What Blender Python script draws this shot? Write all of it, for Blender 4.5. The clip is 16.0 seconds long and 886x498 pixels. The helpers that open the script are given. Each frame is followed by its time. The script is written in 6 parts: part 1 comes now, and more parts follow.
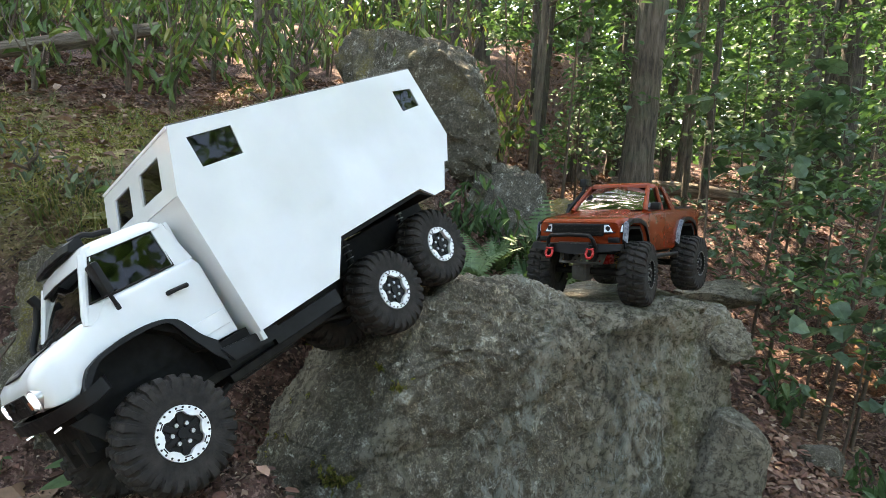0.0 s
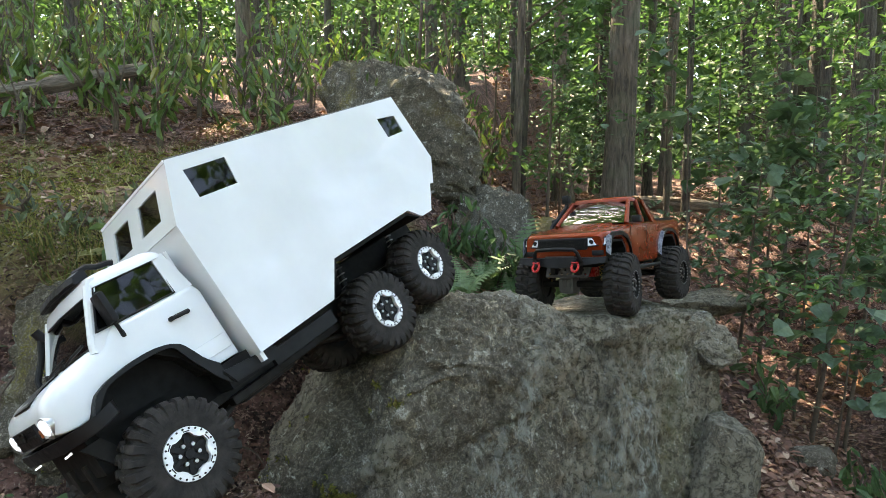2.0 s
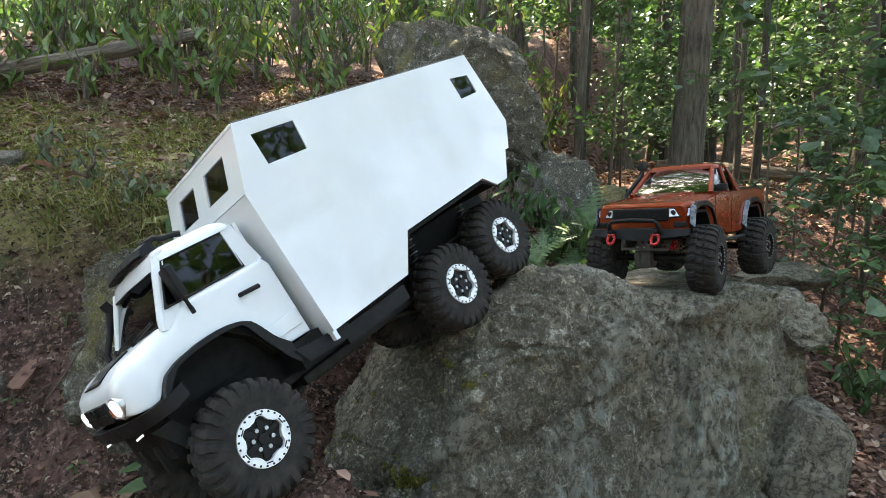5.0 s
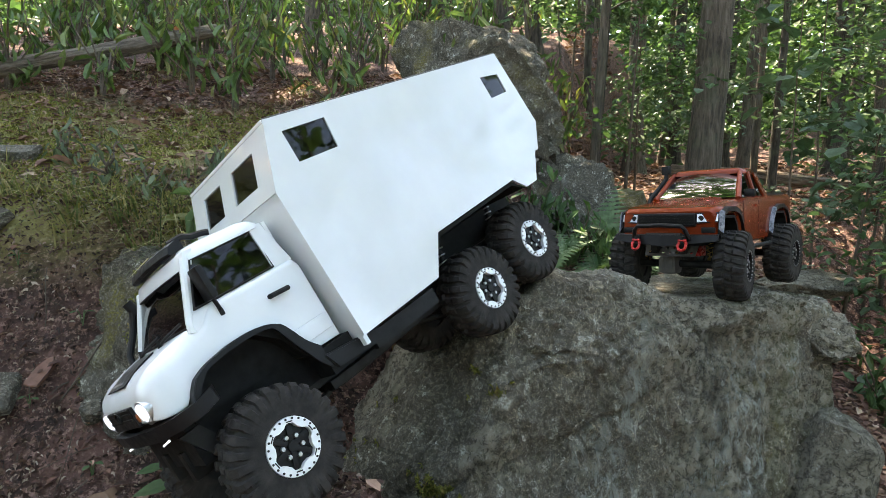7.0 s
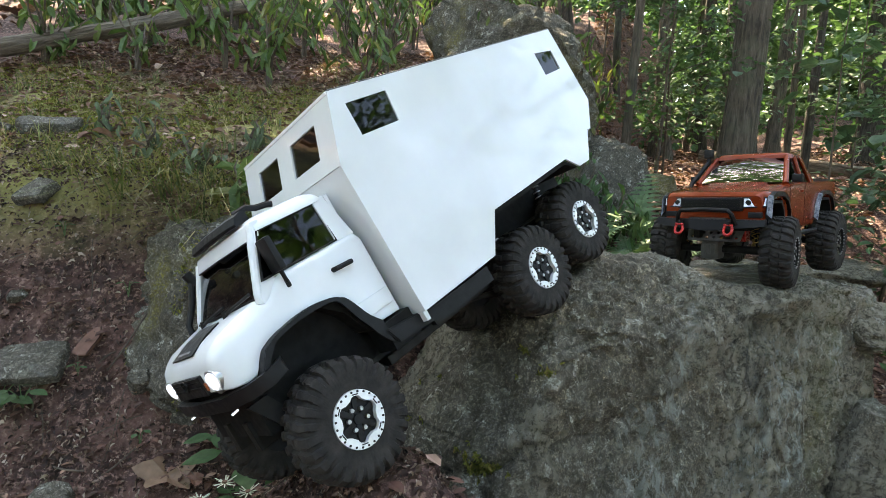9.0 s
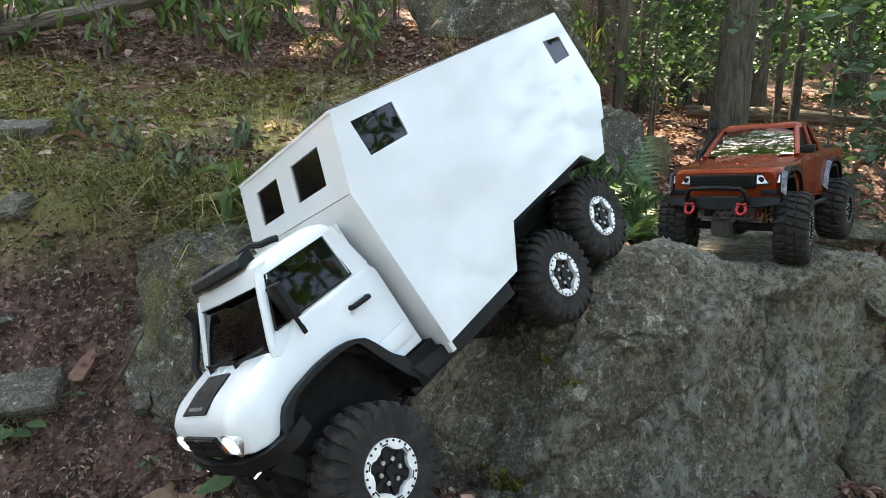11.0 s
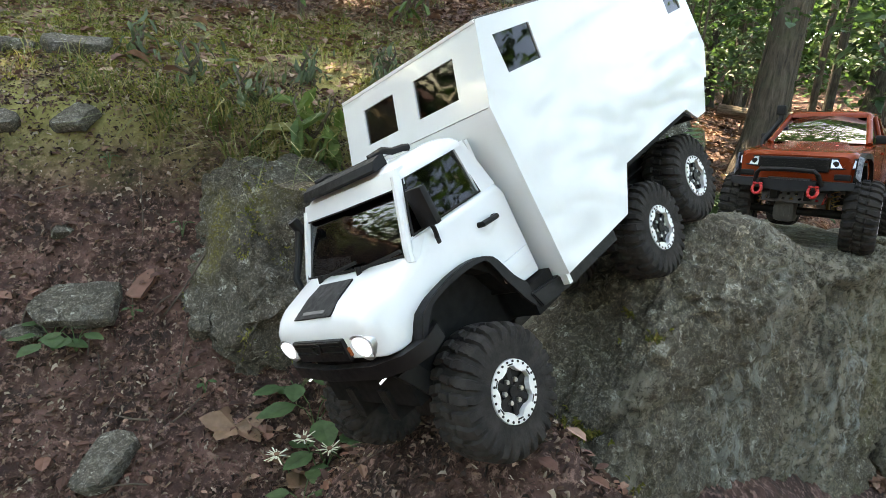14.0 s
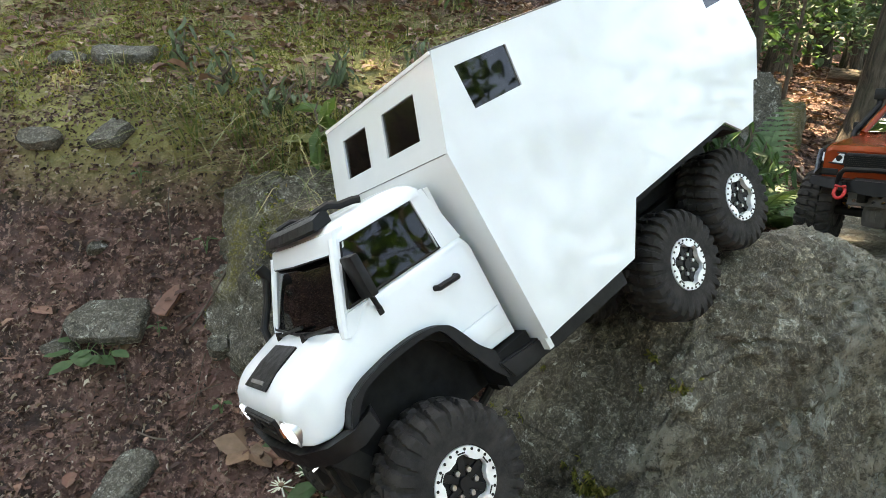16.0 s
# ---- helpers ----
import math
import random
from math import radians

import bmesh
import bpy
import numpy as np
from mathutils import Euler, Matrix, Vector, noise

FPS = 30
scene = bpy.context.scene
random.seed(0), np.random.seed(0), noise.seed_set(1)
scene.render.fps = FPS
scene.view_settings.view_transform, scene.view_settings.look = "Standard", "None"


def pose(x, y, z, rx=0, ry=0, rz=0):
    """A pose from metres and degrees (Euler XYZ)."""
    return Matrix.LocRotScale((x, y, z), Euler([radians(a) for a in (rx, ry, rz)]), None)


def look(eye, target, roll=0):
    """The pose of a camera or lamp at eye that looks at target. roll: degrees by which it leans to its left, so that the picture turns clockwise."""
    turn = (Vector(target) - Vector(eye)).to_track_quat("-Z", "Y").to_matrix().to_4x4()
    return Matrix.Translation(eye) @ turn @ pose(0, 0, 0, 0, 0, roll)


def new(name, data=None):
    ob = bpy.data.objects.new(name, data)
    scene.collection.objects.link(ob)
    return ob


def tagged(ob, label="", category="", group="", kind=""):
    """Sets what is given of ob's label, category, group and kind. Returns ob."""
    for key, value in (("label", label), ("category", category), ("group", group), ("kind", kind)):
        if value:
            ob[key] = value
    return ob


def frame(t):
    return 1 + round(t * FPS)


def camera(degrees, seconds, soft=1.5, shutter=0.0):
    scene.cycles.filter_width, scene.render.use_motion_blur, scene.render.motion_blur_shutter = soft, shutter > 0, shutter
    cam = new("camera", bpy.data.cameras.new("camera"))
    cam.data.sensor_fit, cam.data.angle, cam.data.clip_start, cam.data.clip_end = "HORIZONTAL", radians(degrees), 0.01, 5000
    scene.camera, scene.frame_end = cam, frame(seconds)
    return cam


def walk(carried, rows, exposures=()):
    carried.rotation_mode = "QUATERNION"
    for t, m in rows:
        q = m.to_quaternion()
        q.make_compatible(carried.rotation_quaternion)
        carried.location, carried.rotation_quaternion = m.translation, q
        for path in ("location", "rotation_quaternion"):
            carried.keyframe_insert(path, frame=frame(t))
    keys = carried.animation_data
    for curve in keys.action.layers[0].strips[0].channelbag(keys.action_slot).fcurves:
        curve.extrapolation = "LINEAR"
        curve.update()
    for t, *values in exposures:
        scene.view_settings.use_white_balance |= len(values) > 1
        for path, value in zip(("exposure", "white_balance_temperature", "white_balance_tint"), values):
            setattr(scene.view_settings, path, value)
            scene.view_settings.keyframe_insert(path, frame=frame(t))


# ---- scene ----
cam = camera(72.97, 16.0, soft=0.4)
PATH = [
    (0, (0.1634, -0.3243, -0.0909), (0.1496, 0.6680, -0.2135), 2.44),
    (0.5, (0.1563, -0.3325, -0.0911), (0.1531, 0.6614, -0.2013), 1.64),
    (1, (0.1642, -0.3389, -0.0932), (0.1639, 0.6557, -0.1965), 0.89),
    (1.5, (0.1674, -0.3512, -0.0975), (0.1739, 0.6445, -0.1898), 0.01),
    (2, (0.1633, -0.3591, -0.0980), (0.1674, 0.6376, -0.1786), -0.15),
    (2.5, (0.1958, -0.3614, -0.1032), (0.1844, 0.6352, -0.1848), -1.55),
    (3, (0.2238, -0.3368, -0.0795), (0.2018, 0.6573, -0.1853), -1.92),
    (3.5, (0.2026, -0.3107, -0.0686), (0.1722, 0.6817, -0.1879), -1.39),
    (4, (0.1907, -0.3036, -0.0626), (0.1550, 0.6893, -0.1759), -1.77),
    (4.5, (0.1524, -0.2962, -0.0852), (0.0964, 0.6947, -0.2074), -1.31),
    (5, (0.1193, -0.2939, -0.0974), (0.0440, 0.6941, -0.2325), -0.11),
    (7.5, (0.0751, -0.2720, -0.0994), (-0.0192, 0.7146, -0.2326), 1.20),
    (8, (0.0560, -0.2745, -0.1087), (-0.0534, 0.7071, -0.2654), 1.95),
    (10.5, (0.0193, -0.2563, -0.0905), (-0.0859, 0.7242, -0.2568), 0.53),
    (11, (-0.0075, -0.2170, -0.0508), (-0.0940, 0.7533, -0.2766), -1.06),
    (11.5, (-0.0592, -0.1590, 0.0474), (-0.1048, 0.7954, -0.2477), -0.69),
    (12, (-0.0571, -0.1573, 0.0551), (-0.1132, 0.7879, -0.2668), 0.06),
    (12.5, (-0.0869, -0.1624, 0.0480), (-0.1369, 0.7781, -0.2881), 1.95),
    (13, (-0.1165, -0.1854, 0.0144), (-0.1736, 0.7610, -0.3034), 2.42),
    (13.5, (-0.1197, -0.2189, -0.0448), (-0.1814, 0.7377, -0.3294), 2.81),
    (14, (-0.1311, -0.2262, -0.1166), (-0.2098, 0.7383, -0.3687), 4.46),
    (14.5, (-0.1251, -0.2236, -0.1248), (-0.2121, 0.7339, -0.3997), 6.34),
    (15, (-0.0656, -0.1613, -0.0321), (-0.1985, 0.7588, -0.4006), 5.61),
    (15.5, (-0.0518, -0.1456, -0.0234), (-0.1902, 0.7635, -0.4164), 6.70),
    (16, (-0.0322, -0.1243, -0.0517), (-0.2570, 0.8000, -0.3600), 1.94),
]
walk(cam, [(t, look(eye, target, roll)) for t, eye, target, roll in PATH],
     exposures=[(0, 3.3, 8800, 11), (8, 3.23, 8600, 11), (11, 3.24, 8700, 11), (13, 3.34, 9000, 11), (16, 3.42, 9600, 11)])

# ---- daylight under a leaf canopy ----
world = bpy.data.worlds.new("World")
scene.world = world
world.use_nodes = True
wn = world.node_tree.nodes
sky = wn.new("ShaderNodeTexSky")
sky.sky_type = "NISHITA"
sky.sun_disc = False
SUN_EL, SUN_AZ = radians(60), radians(-28)
sky.sun_elevation, sky.sun_rotation = SUN_EL, SUN_AZ
wn["Background"].inputs["Strength"].default_value = 0.15
world.node_tree.links.new(sky.outputs[0], wn["Background"].inputs[0])
sun = new("sun", bpy.data.lights.new("sun", "SUN"))
sun.data.energy, sun.data.angle, sun.data.color = 4.5, radians(0.6), (1.0, 0.93, 0.82)
to_sun = Vector((math.sin(SUN_AZ) * math.cos(SUN_EL), math.cos(SUN_AZ) * math.cos(SUN_EL), math.sin(SUN_EL)))
sun.matrix_world = look(to_sun * 30, (0, 0, 0))


# ---- materials ----
def material(name, build, rough=0.6, metal=0.0):
    m = bpy.data.materials.new(name)
    m.use_nodes = True
    nt = m.node_tree
    bsdf = nt.nodes["Principled BSDF"]
    bsdf.inputs["Roughness"].default_value = rough
    bsdf.inputs["Metallic"].default_value = metal
    if build:
        build(nt, bsdf)
    return m


def coords(nt, kind="Object"):
    return nt.nodes.new("ShaderNodeTexCoord").outputs[kind]


def noise_tex(nt, vec, scale, detail=5.0, rough=0.6, distortion=0.0):
    n = nt.nodes.new("ShaderNodeTexNoise")
    n.inputs["Scale"].default_value, n.inputs["Detail"].default_value = scale, detail
    n.inputs["Roughness"].default_value, n.inputs["Distortion"].default_value = rough, distortion
    nt.links.new(vec, n.inputs["Vector"])
    return n.outputs["Fac"]


def voronoi(nt, vec, scale, feature="F1"):
    n = nt.nodes.new("ShaderNodeTexVoronoi")
    n.feature = feature
    n.inputs["Scale"].default_value = scale
    nt.links.new(vec, n.inputs["Vector"])
    return n.outputs["Distance"]


def ramp(nt, fac, stops):
    r = nt.nodes.new("ShaderNodeValToRGB")
    els = r.color_ramp.elements
    while len(els) < len(stops):
        els.new(0.5)
    for e, (p, c) in zip(els, stops):
        e.position = p
        e.color = (*c, 1) if len(c) == 3 else c
    nt.links.new(fac, r.inputs[0])
    return r.outputs[0]


def grey(nt, fac, lo, hi):
    return ramp(nt, fac, [(lo, (0, 0, 0)), (hi, (1, 1, 1))])


def mix(nt, fac, a, b, kind="MIX"):
    n = nt.nodes.new("ShaderNodeMix")
    n.data_type, n.blend_type = "RGBA", kind
    for sock, v in ((n.inputs[0], fac), (n.inputs[6], a), (n.inputs[7], b)):
        if isinstance(v, (int, float)):
            sock.default_value = v
        elif isinstance(v, tuple):
            sock.default_value = (*v, 1)
        else:
            nt.links.new(v, sock)
    return n.outputs[2]


def bump(nt, bsdf, height, strength=0.5, dist=0.005):
    b = nt.nodes.new("ShaderNodeBump")
    b.inputs["Strength"].default_value, b.inputs["Distance"].default_value = strength, dist
    nt.links.new(height, b.inputs["Height"])
    nt.links.new(b.outputs[0], bsdf.inputs["Normal"])


def two_tone(c1, c2, scale=20.0, rough_span=(0.4, 0.6), bump_s=0.0, bump_scale=200.0, dist=0.001):
    def build(nt, bsdf):
        co = coords(nt)
        n = noise_tex(nt, co, scale)
        nt.links.new(ramp(nt, n, [(0.35, c1), (0.68, c2)]), bsdf.inputs["Base Color"])
        g = grey(nt, noise_tex(nt, co, scale * 3), 0.3, 0.7)
        mr = nt.nodes.new("ShaderNodeMapRange")
        mr.inputs["To Min"].default_value, mr.inputs["To Max"].default_value = rough_span
        nt.links.new(g, mr.inputs["Value"])
        nt.links.new(mr.outputs[0], bsdf.inputs["Roughness"])
        if bump_s:
            bump(nt, bsdf, noise_tex(nt, co, bump_scale), bump_s, dist)
    return build


def rock_build(mossy=0.5, seed=0.0, base=((0.33, 0.275, 0.195), (0.49, 0.432, 0.322), (0.62, 0.56, 0.44)), lichen=0.5, wet_side=False):
    def build(nt, bsdf):
        mp = nt.nodes.new("ShaderNodeMapping")
        mp.inputs["Location"].default_value = (seed, seed * 0.7, 0)
        nt.links.new(coords(nt), mp.inputs["Vector"])
        co = mp.outputs[0]
        big = noise_tex(nt, co, 3.4, 6, 0.62, 0.4)
        mid = noise_tex(nt, co, 17, 8, 0.72)
        fine = noise_tex(nt, co, 170, 6, 0.75)
        grain = noise_tex(nt, co, 260, 4, 0.75)
        col = ramp(nt, mid, [(0.34, base[0]), (0.47, base[1]), (0.66, base[2])])
        # broad pale crusts and darker weathered fields
        crusts = noise_tex(nt, co, 7.5, 9, 0.7, 0.6)
        col = mix(nt, mix(nt, 0.55, (0, 0, 0), grey(nt, crusts, 0.48, 0.54)), col, (0.58, 0.54, 0.43))
        col = mix(nt, mix(nt, 0.6, (0, 0, 0), grey(nt, crusts, 0.44, 0.38)), col, (0.13, 0.115, 0.085))
        # dark mineral grains and pale crystals
        col = mix(nt, grey(nt, fine, 0.46, 0.38), col, mix(nt, 0.65, col, (0.035, 0.032, 0.026)))
        col = mix(nt, mix(nt, 0.55, (0, 0, 0), grey(nt, grain, 0.54, 0.62)), col, (0.55, 0.53, 0.46))
        col = mix(nt, mix(nt, 0.48, (0, 0, 0), grey(nt, grain, 0.43, 0.34)), col, (0.035, 0.032, 0.027))
        # crystals: small cells of uneven tone
        cell = nt.nodes.new("ShaderNodeTexVoronoi")
        cell.inputs["Scale"].default_value = 170
        nt.links.new(co, cell.inputs["Vector"])
        sepc = nt.nodes.new("ShaderNodeSeparateColor")
        nt.links.new(cell.outputs["Color"], sepc.inputs[0])
        tone = ramp(nt, sepc.outputs[0], [(0.0, (0.3, 0.29, 0.27)), (0.3, (0.75, 0.74, 0.72)), (0.8, (1.0, 1.0, 1.0)), (1.0, (1.4, 1.38, 1.3))])
        col = mix(nt, 0.42, col, tone, "MULTIPLY")
        # blue-grey lichen that runs down the face in streaks, and pale rosettes
        st = nt.nodes.new("ShaderNodeMapping")
        st.inputs["Scale"].default_value = (1, 1, 0.4)
        nt.links.new(co, st.inputs["Vector"])
        streak = grey(nt, noise_tex(nt, st.outputs[0], 48, 8, 0.75, 0.5), 0.48, 0.55)
        patch = grey(nt, noise_tex(nt, co, 3.6, 3), 0.55 - 0.1 * lichen, 0.66 - 0.1 * lichen)
        if wet_side:
            # the lichen likes the sheltered end of the boulder, and green algae its foot
            ax = nt.nodes.new("ShaderNodeSeparateXYZ")
            nt.links.new(co, ax.inputs[0])
            end = nt.nodes.new("ShaderNodeMapRange")
            end.inputs["From Min"].default_value, end.inputs["From Max"].default_value = 0.0, 0.4
            nt.links.new(ax.outputs[0], end.inputs["Value"])
            patch = mix(nt, 1.0, patch, end.outputs[0], "MULTIPLY")
            foot = nt.nodes.new("ShaderNodeMapRange")
            foot.inputs["From Min"].default_value, foot.inputs["From Max"].default_value = 0.5, 0.75
            nt.links.new(ax.outputs[0], foot.inputs["Value"])
            green = mix(nt, 1.0, grey(nt, noise_tex(nt, st.outputs[0], 7, 6, 0.7), 0.46, 0.58), foot.outputs[0], "MULTIPLY")
            col = mix(nt, mix(nt, 0.35, (0, 0, 0), green), col, (0.14, 0.15, 0.06))
        col = mix(nt, mix(nt, 0.65, (0, 0, 0), mix(nt, 1.0, streak, patch, "MULTIPLY")), col, mix(nt, grey(nt, fine, 0.3, 0.7), (0.2, 0.225, 0.205), (0.5, 0.54, 0.5)))
        ros = mix(nt, 1.0, grey(nt, noise_tex(nt, co, 34, 9, 0.78, 0.2), 0.57, 0.585), grey(nt, fine, 0.45, 0.55), "MULTIPLY")
        col = mix(nt, mix(nt, 0.75, (0, 0, 0), ros), col, (0.52, 0.52, 0.45))
        flake = None
        if wet_side:
            # ragged flakes of cream crust lichen with dark gaps between them, in broad fields
            scales = noise_tex(nt, co, 58, 12, 0.78, 0.5)
            field = grey(nt, noise_tex(nt, co, 2.7, 4, 0.6), 0.43, 0.54)
            flake = mix(nt, 1.0, grey(nt, scales, 0.488, 0.504), field, "MULTIPLY")
            gaps = mix(nt, 1.0, grey(nt, scales, 0.465, 0.425), field, "MULTIPLY")
            col = mix(nt, mix(nt, 0.7, (0, 0, 0), flake), col, mix(nt, grey(nt, fine, 0.35, 0.62), (0.42, 0.39, 0.3), (0.68, 0.645, 0.53)))
            col = mix(nt, mix(nt, 0.6, (0, 0, 0), gaps), col, (0.1, 0.085, 0.06))
        # olive moss and dark crust
        moss = mix(nt, 1.0, grey(nt, big, 0.66 - 0.16 * mossy, 0.75 - 0.1 * mossy), grey(nt, fine, 0.42, 0.56), "MULTIPLY")
        col = mix(nt, moss, col, mix(nt, grey(nt, grain, 0.4, 0.6), (0.075, 0.068, 0.018), (0.23, 0.2, 0.055)))
        crust = mix(nt, 1.0, grey(nt, noise_tex(nt, co, 40, 9, 0.78, 0.8), 0.6, 0.62), grey(nt, noise_tex(nt, co, 5, 2), 0.42, 0.55), "MULTIPLY")
        col = mix(nt, mix(nt, 0.42, (0, 0, 0), crust), col, (0.035, 0.032, 0.026))
        # hairline cracks
        dist = nt.nodes.new("ShaderNodeVectorMath")
        dist.operation = "MULTIPLY_ADD"
        nn = nt.nodes.new("ShaderNodeTexNoise")
        nn.inputs["Scale"].default_value, nn.inputs["Detail"].default_value = 6.0, 4.0
        nt.links.new(co, nn.inputs["Vector"])
        nt.links.new(nn.outputs["Color"], dist.inputs[0])
        dist.inputs[1].default_value = (0.16, 0.16, 0.16)
        nt.links.new(co, dist.inputs[2])
        bed = nt.nodes.new("ShaderNodeMapping")
        bed.inputs["Rotation"].default_value = (0.25, 0.3, 0.2)
        bed.inputs["Scale"].default_value = (0.5, 0.8, 1.5)
        nt.links.new(dist.outputs[0], bed.inputs["Vector"])
        crack = ramp(nt, voronoi(nt, bed.outputs[0], 4.2, "DISTANCE_TO_EDGE"), [(0.0, (0, 0, 0)), (0.025, (1, 1, 1))])
        col = mix(nt, mix(nt, 0.4, (1, 1, 1), crack), (0.025, 0.024, 0.02), col)
        nt.links.new(col, bsdf.inputs["Base Color"])
        bsdf.inputs["Specular IOR Level"].default_value = 0.2
        h = mix(nt, 0.5, mid, mix(nt, 0.45, fine, grain))
        h = mix(nt, 0.12, mix(nt, 0.12, h, crust, "SUBTRACT"), crack, "ADD")
        if flake is not None:
            h = mix(nt, 0.1, h, flake, "ADD")
        bump(nt, bsdf, h, 1.0, 0.017)
    return build


M_rock = material("weathered_rock", rock_build(0.3, 0.0, lichen=0.55, wet_side=True), 0.9)
M_rock_left = material("mossy_rock", rock_build(0.85, 3.7, ((0.14, 0.124, 0.094), (0.24, 0.215, 0.17), (0.35, 0.32, 0.26)), -0.4), 0.92)
M_slab = material("grey_flat_stone", rock_build(-0.6, 6.3, ((0.15, 0.14, 0.135), (0.25, 0.238, 0.228), (0.36, 0.345, 0.33)), -1.0), 0.9)
# darker mossy copy of the rock, with the outcrop's shade put into its base colour
M_rock_shaded = material("shaded_rock", rock_build(1.3, 8.1, ((0.075, 0.068, 0.052), (0.15, 0.137, 0.105), (0.26, 0.238, 0.19))), 0.92)


def soil_build(nt, bsdf):
    co = coords(nt)
    big, mid, fine = noise_tex(nt, co, 1.1, 5), noise_tex(nt, co, 11, 7, 0.7), noise_tex(nt, co, 85, 7, 0.75)
    col = ramp(nt, mid, [(0.36, (0.02, 0.0095, 0.0078)), (0.5, (0.078, 0.036, 0.029)), (0.62, (0.175, 0.09, 0.073))])
    col = mix(nt, grey(nt, fine, 0.52, 0.6), col, (0.31, 0.185, 0.15))
    # moss on the upper bank
    sep = nt.nodes.new("ShaderNodeSeparateXYZ")
    nt.links.new(co, sep.inputs[0])
    up = grey(nt, sep.outputs[2], 0.0, 1.0)
    mr = nt.nodes.new("ShaderNodeMapRange")
    mr.inputs["From Min"].default_value, mr.inputs["From Max"].default_value = -0.34, -0.2
    nt.links.new(sep.outputs[2], mr.inputs["Value"])
    mossy = mix(nt, 1.0, grey(nt, noise_tex(nt, co, 4.3, 6, 0.65), 0.36, 0.52), mr.outputs[0], "MULTIPLY")
    my = nt.nodes.new("ShaderNodeMapRange")
    my.inputs["From Min"].default_value, my.inputs["From Max"].default_value = 1.75, 1.35
    nt.links.new(sep.outputs[1], my.inputs["Value"])
    mossy = mix(nt, 1.0, mossy, my.outputs[0], "MULTIPLY")
    mx = nt.nodes.new("ShaderNodeMapRange")
    mx.inputs["From Min"].default_value, mx.inputs["From Max"].default_value = -2.6, -1.5
    nt.links.new(sep.outputs[0], mx.inputs["Value"])
    mossy = mix(nt, 1.0, mossy, mx.outputs[0], "MULTIPLY")
    ml = nt.nodes.new("ShaderNodeMapRange")
    ml.inputs["From Min"].default_value, ml.inputs["From Max"].default_value = 0.45, 0.1
    nt.links.new(sep.outputs[0], ml.inputs["Value"])
    mossy = mix(nt, 1.0, mossy, ml.outputs[0], "MULTIPLY")
    col = mix(nt, mossy, col, mix(nt, fine, (0.15, 0.14, 0.042), (0.46, 0.43, 0.15)))
    nt.links.new(col, bsdf.inputs["Base Color"])
    bump(nt, bsdf, mix(nt, 0.55, mid, fine), 1.0, 0.035)


M_soil = material("forest_soil", soil_build, 0.95)
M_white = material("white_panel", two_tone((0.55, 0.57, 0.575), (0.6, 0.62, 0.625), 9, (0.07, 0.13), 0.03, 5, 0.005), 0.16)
M_white.node_tree.nodes["Principled BSDF"].inputs["Specular IOR Level"].default_value = 0.6
M_white.node_tree.nodes["Principled BSDF"].inputs["Coat Weight"].default_value = 0.5
M_white.node_tree.nodes["Principled BSDF"].inputs["Coat Roughness"].default_value = 0.04
# paler than the wall white: light from above is put into the roof's colour
M_roof_lit = material("lit_white_panel", two_tone((0.78, 0.79, 0.79), (0.84, 0.85, 0.85), 9, (0.35, 0.45)), 0.4)
M_panel_edge = material("raw_panel_edge", two_tone((0.05, 0.05, 0.055), (0.1, 0.1, 0.1), 60), 0.6)
M_cab = material("white_cab_paint", two_tone((0.6, 0.625, 0.64), (0.65, 0.672, 0.685), 12, (0.12, 0.22)), 0.16)
M_black = material("black_plastic", two_tone((0.0032, 0.0032, 0.0037), (0.0075, 0.0075, 0.0082), 40, (0.42, 0.62), 0.15, 500), 0.5)
M_chassis = material("dusty_black_chassis", two_tone((0.0045, 0.0045, 0.0045), (0.014, 0.0128, 0.0115), 30, (0.5, 0.8), 0.2, 400), 0.65)
# darker than the chassis black: puts the shade of recesses into the colour
M_recess_shade = material("recess_shade_black", two_tone((0.002, 0.002, 0.002), (0.004, 0.004, 0.004), 30, (0.7, 0.9)), 0.8)
M_rubber = material("dusty_tyre_rubber", two_tone((0.013, 0.0122, 0.0117), (0.032, 0.029, 0.0265), 60, (0.75, 0.95), 0.5, 700), 0.85)
for m_ in (M_black, M_chassis, M_rubber, M_recess_shade):
    m_.node_tree.nodes["Principled BSDF"].inputs["Specular IOR Level"].default_value = 0.22
M_silver = material("satin_silver", two_tone((0.62, 0.63, 0.64), (0.75, 0.76, 0.77), 60, (0.3, 0.45)), 0.38, 0.35)
M_steel = material("steel", two_tone((0.35, 0.35, 0.35), (0.5, 0.5, 0.5), 60, (0.25, 0.45)), 0.35, 0.9)
M_bar = material("grey_print", two_tone((0.1, 0.1, 0.1), (0.14, 0.14, 0.14), 60), 0.5)
M_inside = material("dark_inside", two_tone((0.07, 0.066, 0.06), (0.11, 0.105, 0.095), 20), 0.8)
M_red = material("red_anodised", two_tone((0.36, 0.012, 0.014), (0.45, 0.025, 0.02), 60, (0.2, 0.35)), 0.3, 0.3)


